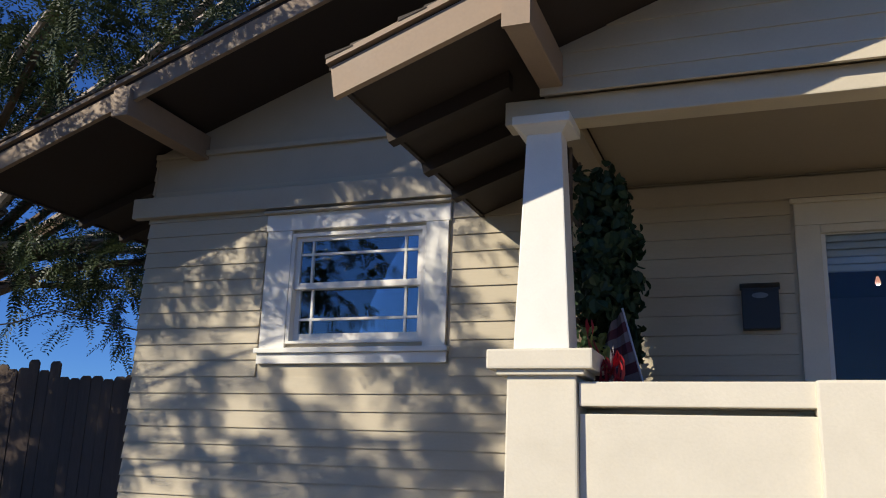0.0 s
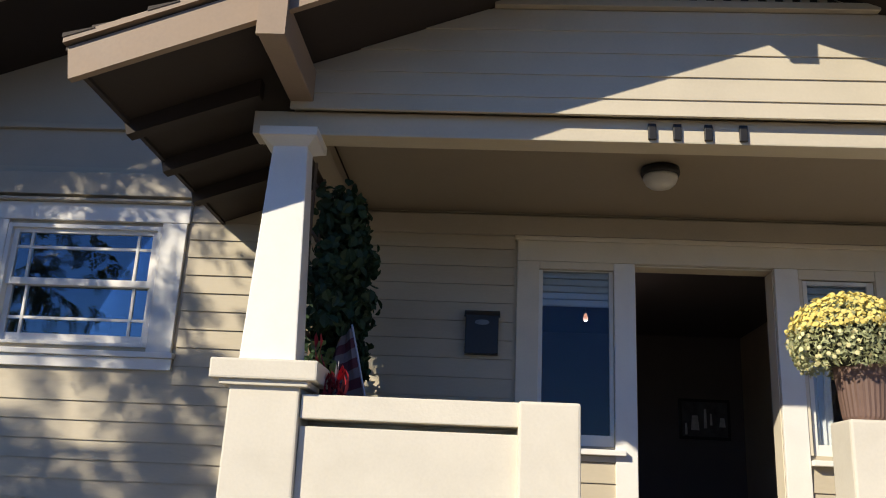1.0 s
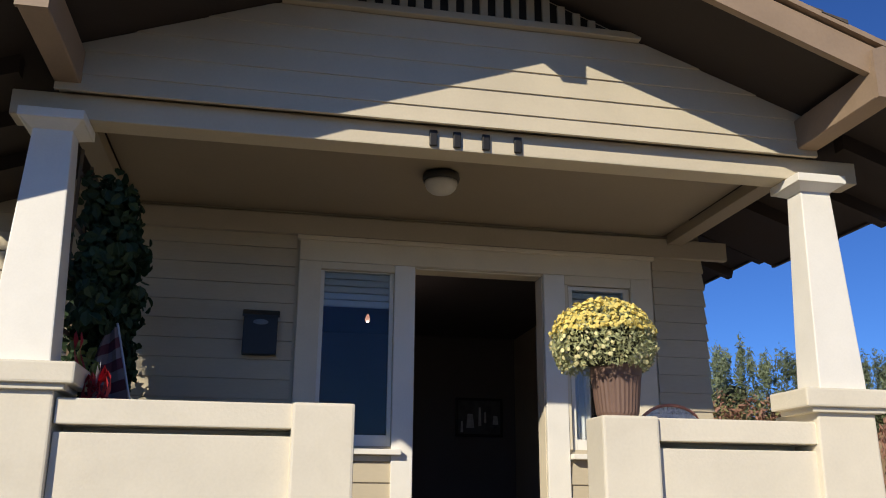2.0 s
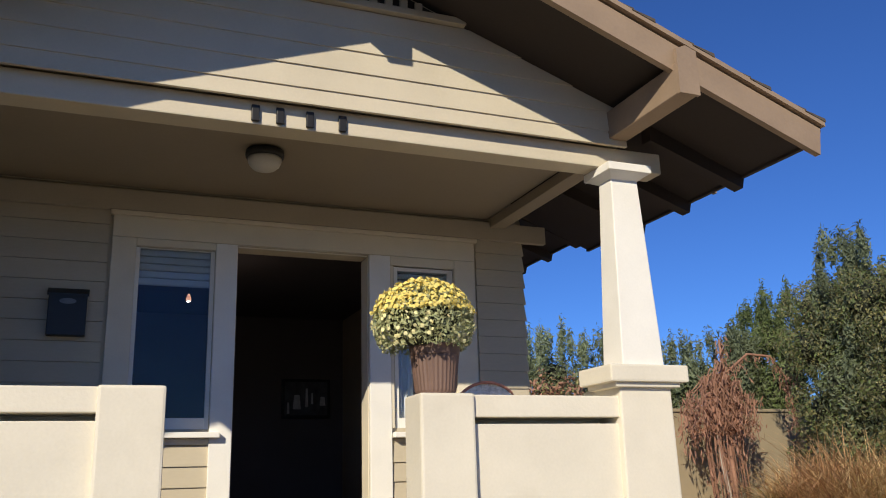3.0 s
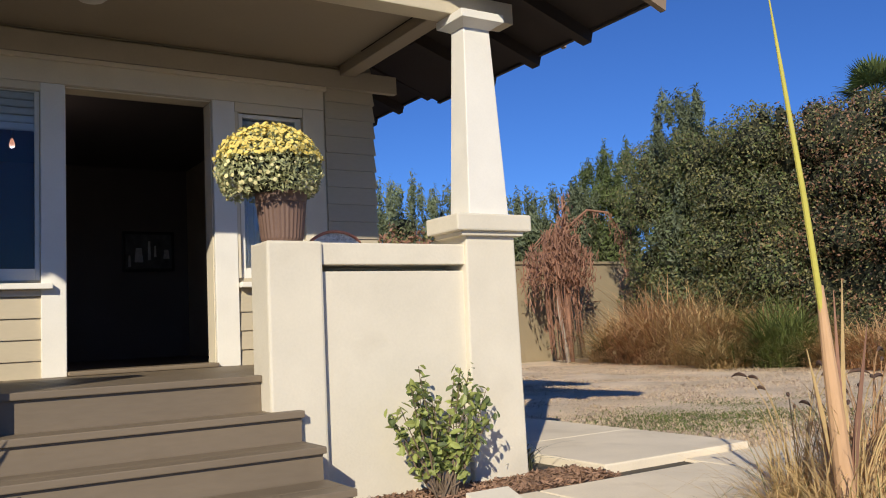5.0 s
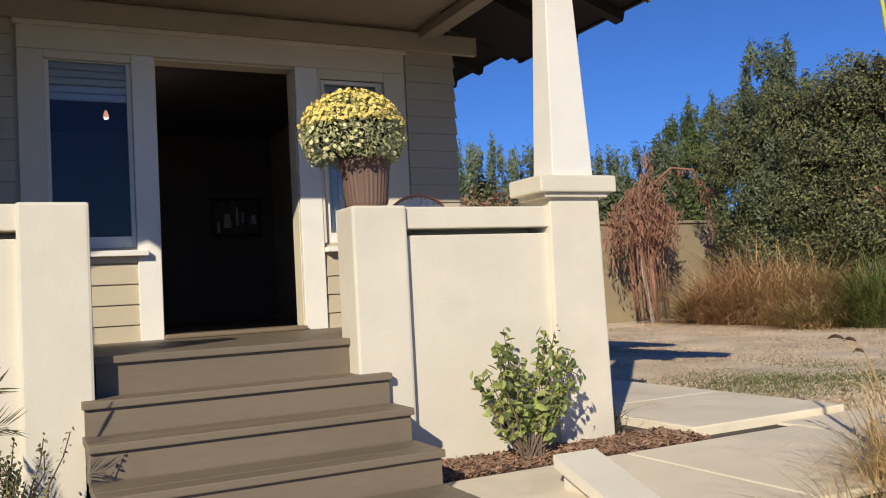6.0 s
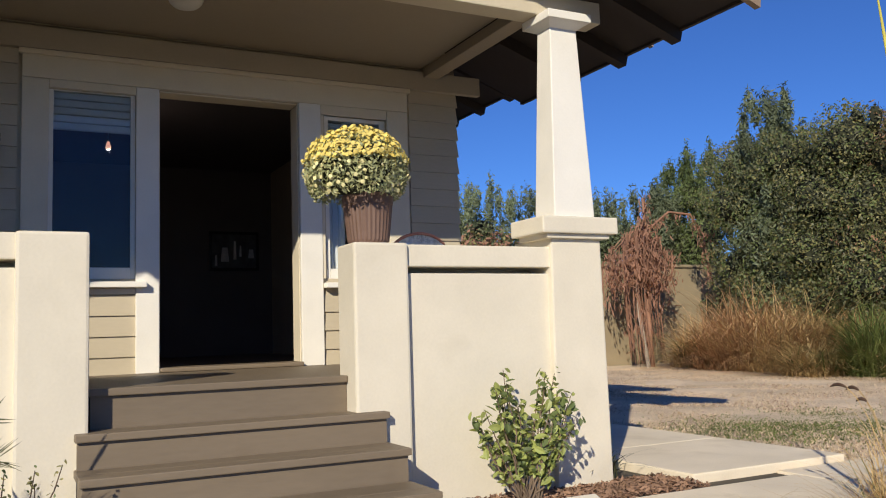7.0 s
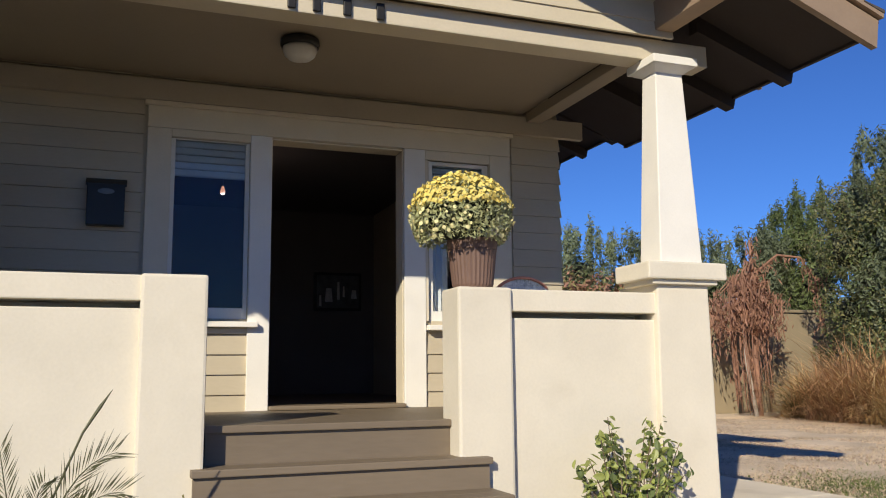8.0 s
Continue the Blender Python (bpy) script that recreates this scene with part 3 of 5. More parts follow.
for i in range(7):
    f0, f1 = i / 7, (i + 1) / 7
    bm = bmesh.new()
    rows_ = []
    for f in (f0, f1):
        px, pz = -1.928 + 0.102 * f, 2.01 - 0.41 * f
        w = 0.07 + 0.22 * f
        rows_.append([bm.verts.new((px - w * k / 6, -1.475 - 0.022 * math.sin(k * 1.5 + i * 0.3), pz - 0.07 * (k / 6))) for k in range(7)])
    for k in range(6):
        bm.faces.new((rows_[0][k], rows_[0][k + 1], rows_[1][k + 1], rows_[1][k]))
    part("stripe", bm, SHADED_RED if i % 2 else SHADED_WHITE, flag)
bow = thing("red_bow", "crumpled red and white ribbon bow on the parapet", "bow")
rnd = random.Random(5)


def ribbon(path, width, mat, name):
    """A crumpled strip of ribbon along a path, with some thickness."""
    bm = bmesh.new()
    prev = None
    for i, c in enumerate(path):
        c = Vector(c)
        w = Vector((0.25 * math.sin(i * 1.7), 0.75, 0.45 * math.cos(i * 1.3))).normalized() * width / 2
        t = Vector((0.0, -0.0015, 0.0012))
        ring = [bm.verts.new(q) for q in (c - w + t, c + w + t, c + w - t, c - w - t)]
        if prev:
            for j in range(4):
                bm.faces.new((prev[j], prev[(j + 1) % 4], ring[(j + 1) % 4], ring[j]))
        else:
            bm.faces.new(ring)
        prev = ring
    bm.faces.new(prev[::-1])
    return part(name, bm, mat, bow)


KNOT = Vector((-1.945, -1.75, 1.625))
for k in range(8):
    a = k * math.tau / 8 + 0.3
    reach, lift = 0.062 * rnd.uniform(0.8, 1.15), 0.055 * rnd.uniform(0.7, 1.4)
    path = [KNOT + Vector((reach * math.cos(a) * math.sin(u), 0.5 * reach * math.sin(a) * math.sin(u), lift * math.sin(u * 2) + reach * 0.7 * math.sin(a) * math.sin(u) + 0.01)) for u in (0.0, 0.35, 0.8, 1.3, 1.8, 2.3, 2.8)]
    ribbon([Vector((p.x, p.y, max(p.z, 1.575))) for p in path], 0.046, CLOTH if k == 2 else RED, "loop")
ribbon([KNOT, (-1.95, -1.755, 1.67), (-1.94, -1.75, 1.72), (-1.945, -1.745, 1.765)], 0.03, CLOTH, "tail")
ribbon([KNOT, (-1.985, -1.76, 1.585), (-2.025, -1.77, 1.572)], 0.03, RED, "tail")
ribbon([KNOT, (-1.90, -1.76, 1.585), (-1.875, -1.77, 1.572)], 0.03, RED, "tail")
for dx, wd in ((0.0, 0.05), (0.03, 0.03)):
    ribbon([(-2.115 + dx, -1.615, 1.94), (-2.105 + dx, -1.625, 1.90), (-2.11 + dx, -1.62, 1.86), (-2.10 + dx, -1.625, 1.81), (-2.03 + dx, -1.68, 1.66), KNOT], wd, RED, "tail")
pot = thing("flower_pot", "brown ribbed pot with a dome of yellow chrysanthemums", "potted plant", at=(0.892, -1.815, 1.545))
TERRA = material("brown_pot", (0.165, 0.10, 0.075), 0.6, 0.12, 6, 0.12, 50)
bm = bmesh.new()
prof = [(0.09, 0.0), (0.112, 0.002), (0.118, 0.02), (0.140, 0.22), (0.142, 0.225), (0.146, 0.228), (0.150, 0.285), (0.142, 0.288), (0.145, 0.26), (0.02, 0.25)]
rings = []
for r, z in prof:
    rings.append([bm.verts.new(((r + (0.004 * (k % 2) if 0.01 < z < 0.221 else 0)) * math.cos(k * math.tau / 64), (r + (0.004 * (k % 2) if 0.01 < z < 0.221 else 0)) * math.sin(k * math.tau / 64), z)) for k in range(64)])
for a, b in zip(rings, rings[1:]):
    for k in range(64):
        bm.faces.new((a[k], a[(k + 1) % 64], b[(k + 1) % 64], b[k]))
bm.faces.new(rings[0][::-1])
bm.faces.new(rings[-1])
part("pot", bm, TERRA, pot)
chair = thing("bistro_chair", "round-backed woven chair with an orange rim on the porch", "chair", at=(1.50, -1.02, FLOOR + 0.001))
WEAVE = material("grey_woven_cane", (0.74, 0.73, 0.70), 0.7, 0.35, 30, 0.5, 70)
RUST = material("orange_rim", (0.62, 0.26, 0.17), 0.5, 0.15, 8, 0.08, 60)
arc = [(0.25 * math.cos(a), -0.19 - 0.03 * math.sin(a), 0.675 + 0.215 * math.sin(a)) for a in [math.pi * k / 16 for k in range(17)]]
part("back_rim", tube([(0.20, -0.17, 0.42), *arc, (-0.20, -0.17, 0.42)], 0.010, 8), RUST, chair, "orange tube rim")
bm = bmesh.new()
for i in range(17):
    x = -0.24 + i * 0.03
    top = 0.675 + 0.215 * math.sqrt(max(0, 1 - (x / 0.25) ** 2))
    box(x - 0.013, x + 0.013, -0.205, -0.195, 0.44, top, 0.0, bm)
for j in range(14):
    z = 0.46 + j * 0.030
    w = 0.24 if z < 0.675 else 0.24 * math.sqrt(max(0.02, 1 - ((z - 0.675) / 0.215) ** 2))
    box(-w, w, -0.212, -0.206 if j % 2 else -0.200, z - 0.011, z + 0.011, 0.0, bm)
part("backrest", bm, WEAVE, chair)
part("seat", lathe([(0.02, 0.40), (0.21, 0.40), (0.22, 0.42), (0.20, 0.44), (0.02, 0.445)], 0, 0.0, 28), WEAVE, chair)
for sx in (-1, 1):
    for sy in (-1, 1):
        part("leg", tube([(sx * 0.16, sy * 0.15, 0.41), (sx * 0.19, sy * 0.18, 0.0)], 0.012, 8), RUST, chair)

# ---- service cable ----
cable = thing("service_cable", "thin black cable sagging to the house corner", "cable")
part("cable", tube([(-11.5, 0.9, 2.9), (-9.6, 0.75, 2.42), (-8.9, 0.7, 2.45), (-8.25, 0.62, 2.56), (-7.6, 0.55, 2.42), (-7.0, 0.5, 2.30), (-6.59, 0.45, 2.28)], 0.008, 6), BLACK, cable)

# ---- plants: leaves, blades, stems ----
LEAF_DARK = material("dark_hedge_leaf", (0.105, 0.108, 0.055), 0.42, 0.3, 1.2, 0.0, 20, island=0.35, trans=0.2)
LEAF_MID = material("green_shrub_leaf", (0.14, 0.18, 0.062), 0.5, 0.3, 1.2, 0.0, 20, island=0.35, trans=0.25)
LEAF_OLIVE = material("olive_leaf", (0.29, 0.27, 0.11), 0.5, 0.3, 1.2, 0.0, 20, island=0.35, trans=0.25)
LEAF_GREY = material("grey_green_leaf", (0.175, 0.21, 0.12), 0.55, 0.3, 1.2, 0.0, 20, island=0.35, trans=0.25)
LEAF_RUST = material("rusty_leaf", (0.30, 0.165, 0.10), 0.6, 0.3, 1.2, 0.0, 20, island=0.35, trans=0.2)
LEAF_DEAD = material("dead_brown_leaf", (0.36, 0.195, 0.13), 0.8, 0.3, 2, 0.0, 20, island=0.35, trans=0.2)
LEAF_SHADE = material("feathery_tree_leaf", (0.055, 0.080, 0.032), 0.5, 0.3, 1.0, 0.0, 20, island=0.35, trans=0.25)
LEAF_VINE = material("glossy_vine_leaf", (0.022, 0.046, 0.018), 0.62, 0.3, 4, 0.0, 20, island=0.3, trans=0.15)
LEAF_BRIGHT = material("fresh_shrub_leaf", (0.34, 0.38, 0.115), 0.42, 0.25, 4, 0.0, 20, island=0.35, trans=0.3)
# near-black filler colour, the shade between leaves
SHADE_CORE = material("hedge_inside_shade", (0.026, 0.029, 0.015), 0.9, 0.4, 3, 0.3, 20)
STRAW = material("dry_grass", (0.62, 0.45, 0.22), 0.8, 0.25, 2, 0.0, 20, island=0.3, trans=0.25)
STRAW_RED = material("reddish_dry_grass", (0.52, 0.31, 0.16), 0.8, 0.25, 2, 0.0, 20, island=0.3, trans=0.25)
BLADE_GREEN = material("green_blade", (0.17, 0.21, 0.06), 0.6, 0.25, 2, 0.0, 20, island=0.3, trans=0.3)
LAWN = material("dry_lawn_blade", (0.66, 0.53, 0.37), 0.9, 0.3, 0.8, 0.0, 20, island=0.28, trans=0.1)
SEED = material("dark_seed_head", (0.11, 0.065, 0.045), 0.9, 0.3, 6, 0.1, 60)
BARK = material("grey_brown_bark", (0.16, 0.115, 0.08), 0.9, 0.3, 5, 0.6, 40, stretch=(1, 1, 0.3))
PALE = material("pale_bare_wood", (0.42, 0.36, 0.30), 0.8, 0.2, 5, 0.3, 40)
YELLOW = material("yellow_petal", (0.86, 0.70, 0.20), 0.6, 0.15, 6, 0.0, 40, island=0.15, trans=0.15)
PALEYELLOW = material("pale_yellow_petal", (0.82, 0.74, 0.38), 0.6, 0.15, 6, 0.0, 40, island=0.15, trans=0.15)
LEAF_MUM = material("grey_green_mum_leaf", (0.36, 0.37, 0.19), 0.6, 0.25, 6, 0.0, 20, island=0.35, trans=0.2)
rng = np.random.default_rng(7)


def unit_rows(a):
    return a / np.maximum(np.linalg.norm(a, axis=1, keepdims=True), 1e-9)


def leaf_mesh(name, pts, normals, length, width, mat, parent, spread=0.7, droop=0.0, gen=None, broad=False):
    """Folded diamond leaves at pts, facing about along normals."""
    g = gen or rng
    n = len(pts)
    nor = unit_rows(normals + g.normal(0, spread, (n, 3)))
    d = g.normal(0, 1, (n, 3))
    d[:, 2] -= droop
    u = unit_rows(d - (d * nor).sum(1, keepdims=True) * nor)
    v = np.cross(nor, u)
    s = g.uniform(0.6, 1.25, (n, 1))
    L, W = length * s / 2, width * s / 2
    if broad:      # a rounder leaf with a midrib fold
        side = v * W + nor * W * 0.3
        oth = -v * W + nor * W * 0.3
        verts = np.stack([pts - u * L, pts - u * L * 0.45 + side * 0.85, pts + u * L * 0.2 + side, pts + u * L * 0.7 + side * 0.5, pts + u * L - nor * W * 0.2,
                          pts + u * L * 0.7 + oth * 0.5, pts + u * L * 0.2 + oth, pts - u * L * 0.45 + oth * 0.85], 1).reshape(-1, 3)
        base = np.arange(n)[:, None] * 8
        faces = np.concatenate([base + [[0, 1, 2, 3, 4]], base + [[0, 4, 5, 6, 7]]])
    else:
        verts = np.stack([pts - u * L, pts + v * W + nor * W * 0.25, pts + u * L, pts - v * W + nor * W * 0.25], 1).reshape(-1, 3)
        faces = np.arange(4 * n).reshape(n, 4)
    me = bpy.data.meshes.new(name)
    me.from_pydata(verts.tolist(), [], faces.tolist())
    me.materials.append(mat)
    ob = new(name, me)
    if parent:
        ob.parent = parent
    return ob


def blob_points(blobs, n, shell=0.35, gen=None):
    """Points and outward ways in the outer part of ellipsoids (x, y, z, rx, ry, rz)."""
    g = gen or rng
    b = np.array(blobs, float)
    area = (b[:, 3] * b[:, 4] + b[:, 4] * b[:, 5] + b[:, 3] * b[:, 5])
    k = g.choice(len(b), n, p=area / area.sum())
    d = unit_rows(g.normal(0, 1, (n, 3)))
    r = 1 - shell * g.random((n, 1)) ** 1.5
    lump = 1 + 0.16 * np.sin(d[:, :1] * 7 + k[:, None]) * np.cos(d[:, 2:] * 6 + k[:, None] * 2) + 0.05 * g.normal(0, 1, (n, 1))
    return b[k, :3] + d * r * lump * b[k, 3:], d


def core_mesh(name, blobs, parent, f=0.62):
    """Lumpy near-black bodies that stand in for the shade inside a dense shrub."""
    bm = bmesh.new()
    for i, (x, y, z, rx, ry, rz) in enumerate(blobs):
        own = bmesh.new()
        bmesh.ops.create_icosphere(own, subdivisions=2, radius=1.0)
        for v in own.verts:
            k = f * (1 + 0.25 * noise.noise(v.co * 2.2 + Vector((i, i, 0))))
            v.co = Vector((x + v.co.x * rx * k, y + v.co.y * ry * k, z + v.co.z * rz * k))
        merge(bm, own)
    return part(name, bm, SHADE_CORE, parent)


def shrub(name, label, category, blobs, layers, group="", core=True, stems=(), thick=None):
    """A dense shrub: dark shade bodies inside, stems, and layers of (leaf count, length, width, material)."""
    ob = thing(name, label, category, at=(0, 0, 0), group=group)
    if core:
        core_mesh("inside", blobs, ob)
    if thick:      # an added dark slab for the hedge's inner shade, closing sky gaps
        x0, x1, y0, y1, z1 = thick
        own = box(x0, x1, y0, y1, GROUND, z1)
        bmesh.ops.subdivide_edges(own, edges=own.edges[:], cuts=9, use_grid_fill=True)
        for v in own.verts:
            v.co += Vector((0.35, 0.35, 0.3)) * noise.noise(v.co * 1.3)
        part("shade_slab", own, SHADE_CORE, ob)
    for n, length, width, mat in layers:
        p, d = blob_points(blobs, n)
        keep = p[:, 2] > GROUND
        leaf_mesh("leaves", p[keep], d[keep], length, width, mat, ob)
    for pts, rad in stems:
        part("stem", tube(pts, rad, 6), BARK, ob)
    return ob


def blades(name, base, height, width, lean, mat, parent, gen, seg=5, curl=0.75):
    """Arching grass blades: rows of base points, each with its height and a sideways lean."""
    n = len(base)
    a = gen.uniform(0, math.tau, n)
    out = np.stack([np.cos(a), np.sin(a), np.zeros(n)], 1)
    side = np.stack([-np.sin(a), np.cos(a), np.zeros(n)], 1)
    h = height * gen.uniform(0.35, 1.1, n)
    ln = lean * gen.uniform(0.1, 1.3, n)
    bend = gen.uniform(0.2, 1.0, n) * curl
    verts = []
    for k in range(seg + 1):
        u = k / seg
        c = base + out * (ln * u ** 1.7)[:, None] + np.array([0, 0, 1.0]) * (h * (u - bend * u ** 3))[:, None]
        w = side * (width * (1 - u ** 1.5) / 2 + 0.0008)
        verts += [c - w, c + w]
    v = np.stack(verts, 1)
    m = 2 * (seg + 1)
    f = np.concatenate([np.arange(n)[:, None] * m + np.array([[2 * k, 2 * k + 1, 2 * k + 3, 2 * k + 2]]) for k in range(seg)])
    me = bpy.data.meshes.new(name)
    me.from_pydata(v.reshape(-1, 3).tolist(), [], f.tolist())
    me.materials.append(mat)
    ob = new(name, me)
    if parent:
        ob.parent = parent
    return ob, v[:, -2:].mean(1), out


def clump_base(x, y, z, r, n, gen):
    a, q = gen.uniform(0, math.tau, n), r * np.sqrt(gen.random(n))
    return np.stack([x + q * np.cos(a), y + q * np.sin(a), np.full(n, z)], 1)


# ---- hedges and shrubs across the lawn ----
g = np.random.default_rng(3)
row = [(15.2 + g.uniform(-0.4, 0.4), -3.0 + i * 0.8 + g.uniform(-0.2, 0.2), 0.6 + 0.95 * j + g.uniform(-0.2, 0.3), 1.25 + g.uniform(-0.2, 0.2), 0.8, 0.8) for i in range(11) for j in range(5)]
row += [(15.0 + g.uniform(-0.6, 0.4), -3.2 + i * 0.26, 4.85 + g.uniform(-0.2, 0.35), 0.22, 0.2, 0.34) for i in range(34)]
shrub("hedge", "tall dark hedge with rusty leaves along the yard", "hedge", row, ((70000, 0.075, 0.038, LEAF_DARK), (46000, 0.07, 0.034, LEAF_RUST), (26000, 0.07, 0.036, LEAF_OLIVE), (14000, 0.07, 0.036, LEAF_MID)), thick=(15.0, 15.6, -3.6, 5.4, 4.3))
row = [(14.9 + g.uniform(-0.4, 0.4), 5.2 + i * 0.8 + g.uniform(-0.2, 0.2), 0.6 + 0.95 * j + g.uniform(-0.2, 0.3), 1.2 + g.uniform(-0.2, 0.2), 0.8, 0.8) for i in range(5) for j in range(5)]
shrub("hedge", "tall green hedge with yellowish leaves along the yard", "hedge", row, ((48000, 0.078, 0.038, LEAF_DARK), (34000, 0.078, 0.038, LEAF_MID), (30000, 0.078, 0.038, LEAF_OLIVE)), thick=(14.7, 15.3, 4.8, 8.6, 4.3))


def conifer(x, y, z0, z1, r, label, mat, n):
    """An upright, feathery shrub: a bushy body that breaks up into several uneven pointed tops."""
    body = [(x + g.uniform(-0.25, 0.25), y + g.uniform(-0.25, 0.25), z0 + (z1 - z0) * 0.64 * k / 6, r * (1 - 0.35 * k / 6), r * (1 - 0.35 * k / 6), (z1 - z0) / 8) for k in range(7)]
    tops = []
    for k in range(40):
        a = g.uniform(0, math.tau)
        q = r * math.sqrt(g.random()) * 0.95
        zt = z1 - (z1 - z0) * (0.08 + 0.36 * (q / r) ** 1.3) * g.uniform(0.1, 1.5)
        tops.append((x + q * math.cos(a), y + q * math.sin(a), zt - 0.35, 0.13, 0.13, 0.46))
    ob = shrub("conifer_shrub", label, "shrub", body, ((int(n * 1.5), 0.13, 0.042, mat), (n // 2, 0.12, 0.045, LEAF_MID), (n // 2, 0.11, 0.045, LEAF_DARK)), core=True)
    p, d = blob_points(tops, int(n * 1.1), 0.9)
    leaf_mesh("pointed_foliage", p, d, 0.15, 0.036, mat, ob, droop=-1.3)
    return ob


conifer(14.4, 7.3, 1.0, 6.45, 0.95, "tall upright dark green shrub behind the hedge", LEAF_GREY, 8000)
conifer(16.4, 11.6, 1.5, 6.2, 0.9, "upright green shrub with pointed tops", LEAF_MID, 5000)
conifer(16.6, 12.9, 1.5, 6.1, 0.9, "upright green shrub with pointed tops", LEAF_MID, 5000)
conifer(15.2, 12.2, 1.0, 5.1, 0.9, "grey-green shrub behind the garden wall", LEAF_GREY, 5000)
conifer(13.8, 12.6, 1.0, 4.9, 0.9, "grey-green shrub behind the garden wall", LEAF_GREY, 5000)
conifer(10.4, 13.4, 0.6, 5.3, 1.0, "feathery grey-green shrub beside the house", LEAF_GREY, 5000)
conifer(12.0, 13.6, 0.6, 5.0, 1.0, "feathery grey-green shrub beside the house", LEAF_GREY, 4500)
conifer(8.9, 13.8, 0.6, 4.9, 1.0, "feathery grey-green shrub beside the house", LEAF_GREY, 4500)
shrub("shrub", "rusty orange low shrub beside the house", "shrub", [(9.4 + i * 0.8, 12.6, 2.2, 0.7, 0.6, 1.35) for i in range(5)], ((6000, 0.15, 0.06, LEAF_DEAD), (2500, 0.15, 0.06, LEAF_OLIVE)))

# garden wall
bm = box(10.6, 17.5, 10.9, 11.1, 0.0, 2.5, 0.02)
box(10.55, 17.55, 10.85, 11.15, 2.5, 2.58, 0.02, bm)
structure(part("garden_wall", bm, material("tan_stucco", (0.30, 0.24, 0.15), 0.9, 0.1, 2, 0.2, 50, stain=0.2)), "tan stucco garden wall beyond the lawn", "wall")


def fan_palm(x, y, z, r, label):
    ob = thing("fan_palm", label, "palm", group="palms behind the hedge")
    part("trunk", tube([(x, y, 0.0), (x + 0.05, y, z * 0.5), (x, y, z)], [0.22, 0.17, 0.15], 10), BARK, ob)
    gp = random.Random(int(x * 10))
    for k in range(24):
        a, e = k * 2.4, gp.uniform(-0.15, 1.35)
        d = Vector((math.cos(a) * math.cos(e), math.sin(a) * math.cos(e), math.sin(e)))
        side = d.cross(Vector((0, 0, 1))).normalized()
        up = side.cross(d)
        c = Vector((x, y, z)) + d * r * 0.45
        bm = tube([(x, y, z), tuple(c)], [0.02, 0.012], 5)
        for j in range(-8, 9):
            t = j * 0.17
            tip = c + (d * math.cos(t) + side * math.sin(t)) * r * 0.6 + Vector((0, 0, -0.12 * abs(t) * r))
            w = (side * math.cos(t) - d * math.sin(t)) * 0.035 * r
            mid = c + (tip - c) * 0.55
            f = [bm.verts.new(p) for p in (c, mid + w + up * 0.01, tip, mid - w)]
            bm.faces.new(f)
        part("frond", bm, LEAF_MID, ob)
    return ob


fan_palm(19.8, 5.7, 6.35, 1.05, "fan palm crown over the hedge")
fan_palm(18.5, 8.3, 5.3, 1.0, "smaller yellowish fan palm behind the hedge")

# dried weeping tree
dead = thing("dried_tree", "dried-up weeping tree with hanging brown leaves before the garden wall", "tree")
gd = np.random.default_rng(11)
part("trunk", tube([(12.75, 9.75, 0.0), (12.72, 9.75, 1.4), (12.80, 9.75, 2.7), (12.75, 9.75, 4.1)], [0.09, 0.07, 0.06, 0.02], 8), LEAF_DEAD, dead)
part("bare_trunk", tube([(12.55, 9.6, 0.0), (12.35, 9.6, 1.2), (12.30, 9.6, 2.3)], [0.05, 0.045, 0.035], 8), PALE, dead, "pale bare trunk")
pts = []
for k in range(64):
    a, q = gd.uniform(0, math.tau), gd.uniform(0.05, 1.1)
    sx, sy = 12.55 + q * math.cos(a), 9.75 + 0.6 * q * math.sin(a)
    top = 3.25 - 0.55 * q ** 1.6 + gd.uniform(-0.2, 0.1)
    low = gd.uniform(0.05, 0.7) if k % 2 and q < 0.6 else top - gd.uniform(0.6, 1.3)
    n = 22
    strand = [(sx + 0.05 * math.sin(i), sy, top + (low - top) * i / (n - 1)) for i in range(n)]
    if k % 2:
        part("strand", tube([strand[0], strand[n // 2], strand[-1]], [0.018, 0.015, 0.008], 4), LEAF_DEAD, dead)
    else:
        part("branch", tube([(12.75, 9.75, top + 0.25), ((12.75 + sx) / 2, sy, top + 0.3), strand[0]], [0.025, 0.018, 0.012], 5), LEAF_DEAD, dead)
    pts += [(p[0] + gd.normal(0, 0.09), p[1] + gd.normal(0, 0.09), p[2] + gd.normal(0, 0.05)) for p in strand for _ in range(4 if p[2] > 1.9 else (1 if k % 4 else 2))]
arch = [(12.8, 9.7, 3.3), (13.4, 9.6, 3.75), (14.0, 9.5, 3.7), (14.35, 9.45, 3.2), (14.4, 9.4, 2.3)]
part("branch", tube(arch, [0.035, 0.03, 0.025, 0.02, 0.01], 6), LEAF_DEAD, dead)
for i in range(150):
    u = gd.uniform(0, 1)
    pts.append((12.78 + gd.normal(0, 0.13 * (1.1 - u)), 9.75 + gd.normal(0, 0.1), 3.1 + 1.05 * u))
    pts.append((14.38 + gd.normal(0, 0.08), 9.4 + gd.normal(0, 0.08), 3.2 - 1.3 * u))
for i in range(120):
    u = gd.uniform(0, 3.0)
    k = int(u)
    p = Vector(arch[k]).lerp(Vector(arch[k + 1]), u - k)
    pts.append((p.x + gd.normal(0, 0.05), p.y, p.z - abs(gd.normal(0, 0.2))))
pts = np.array(pts)
leaf_mesh("leaves", pts, gd.normal(0, 1, pts.shape), 0.19, 0.034, LEAF_DEAD, dead, droop=3.5, gen=gd)


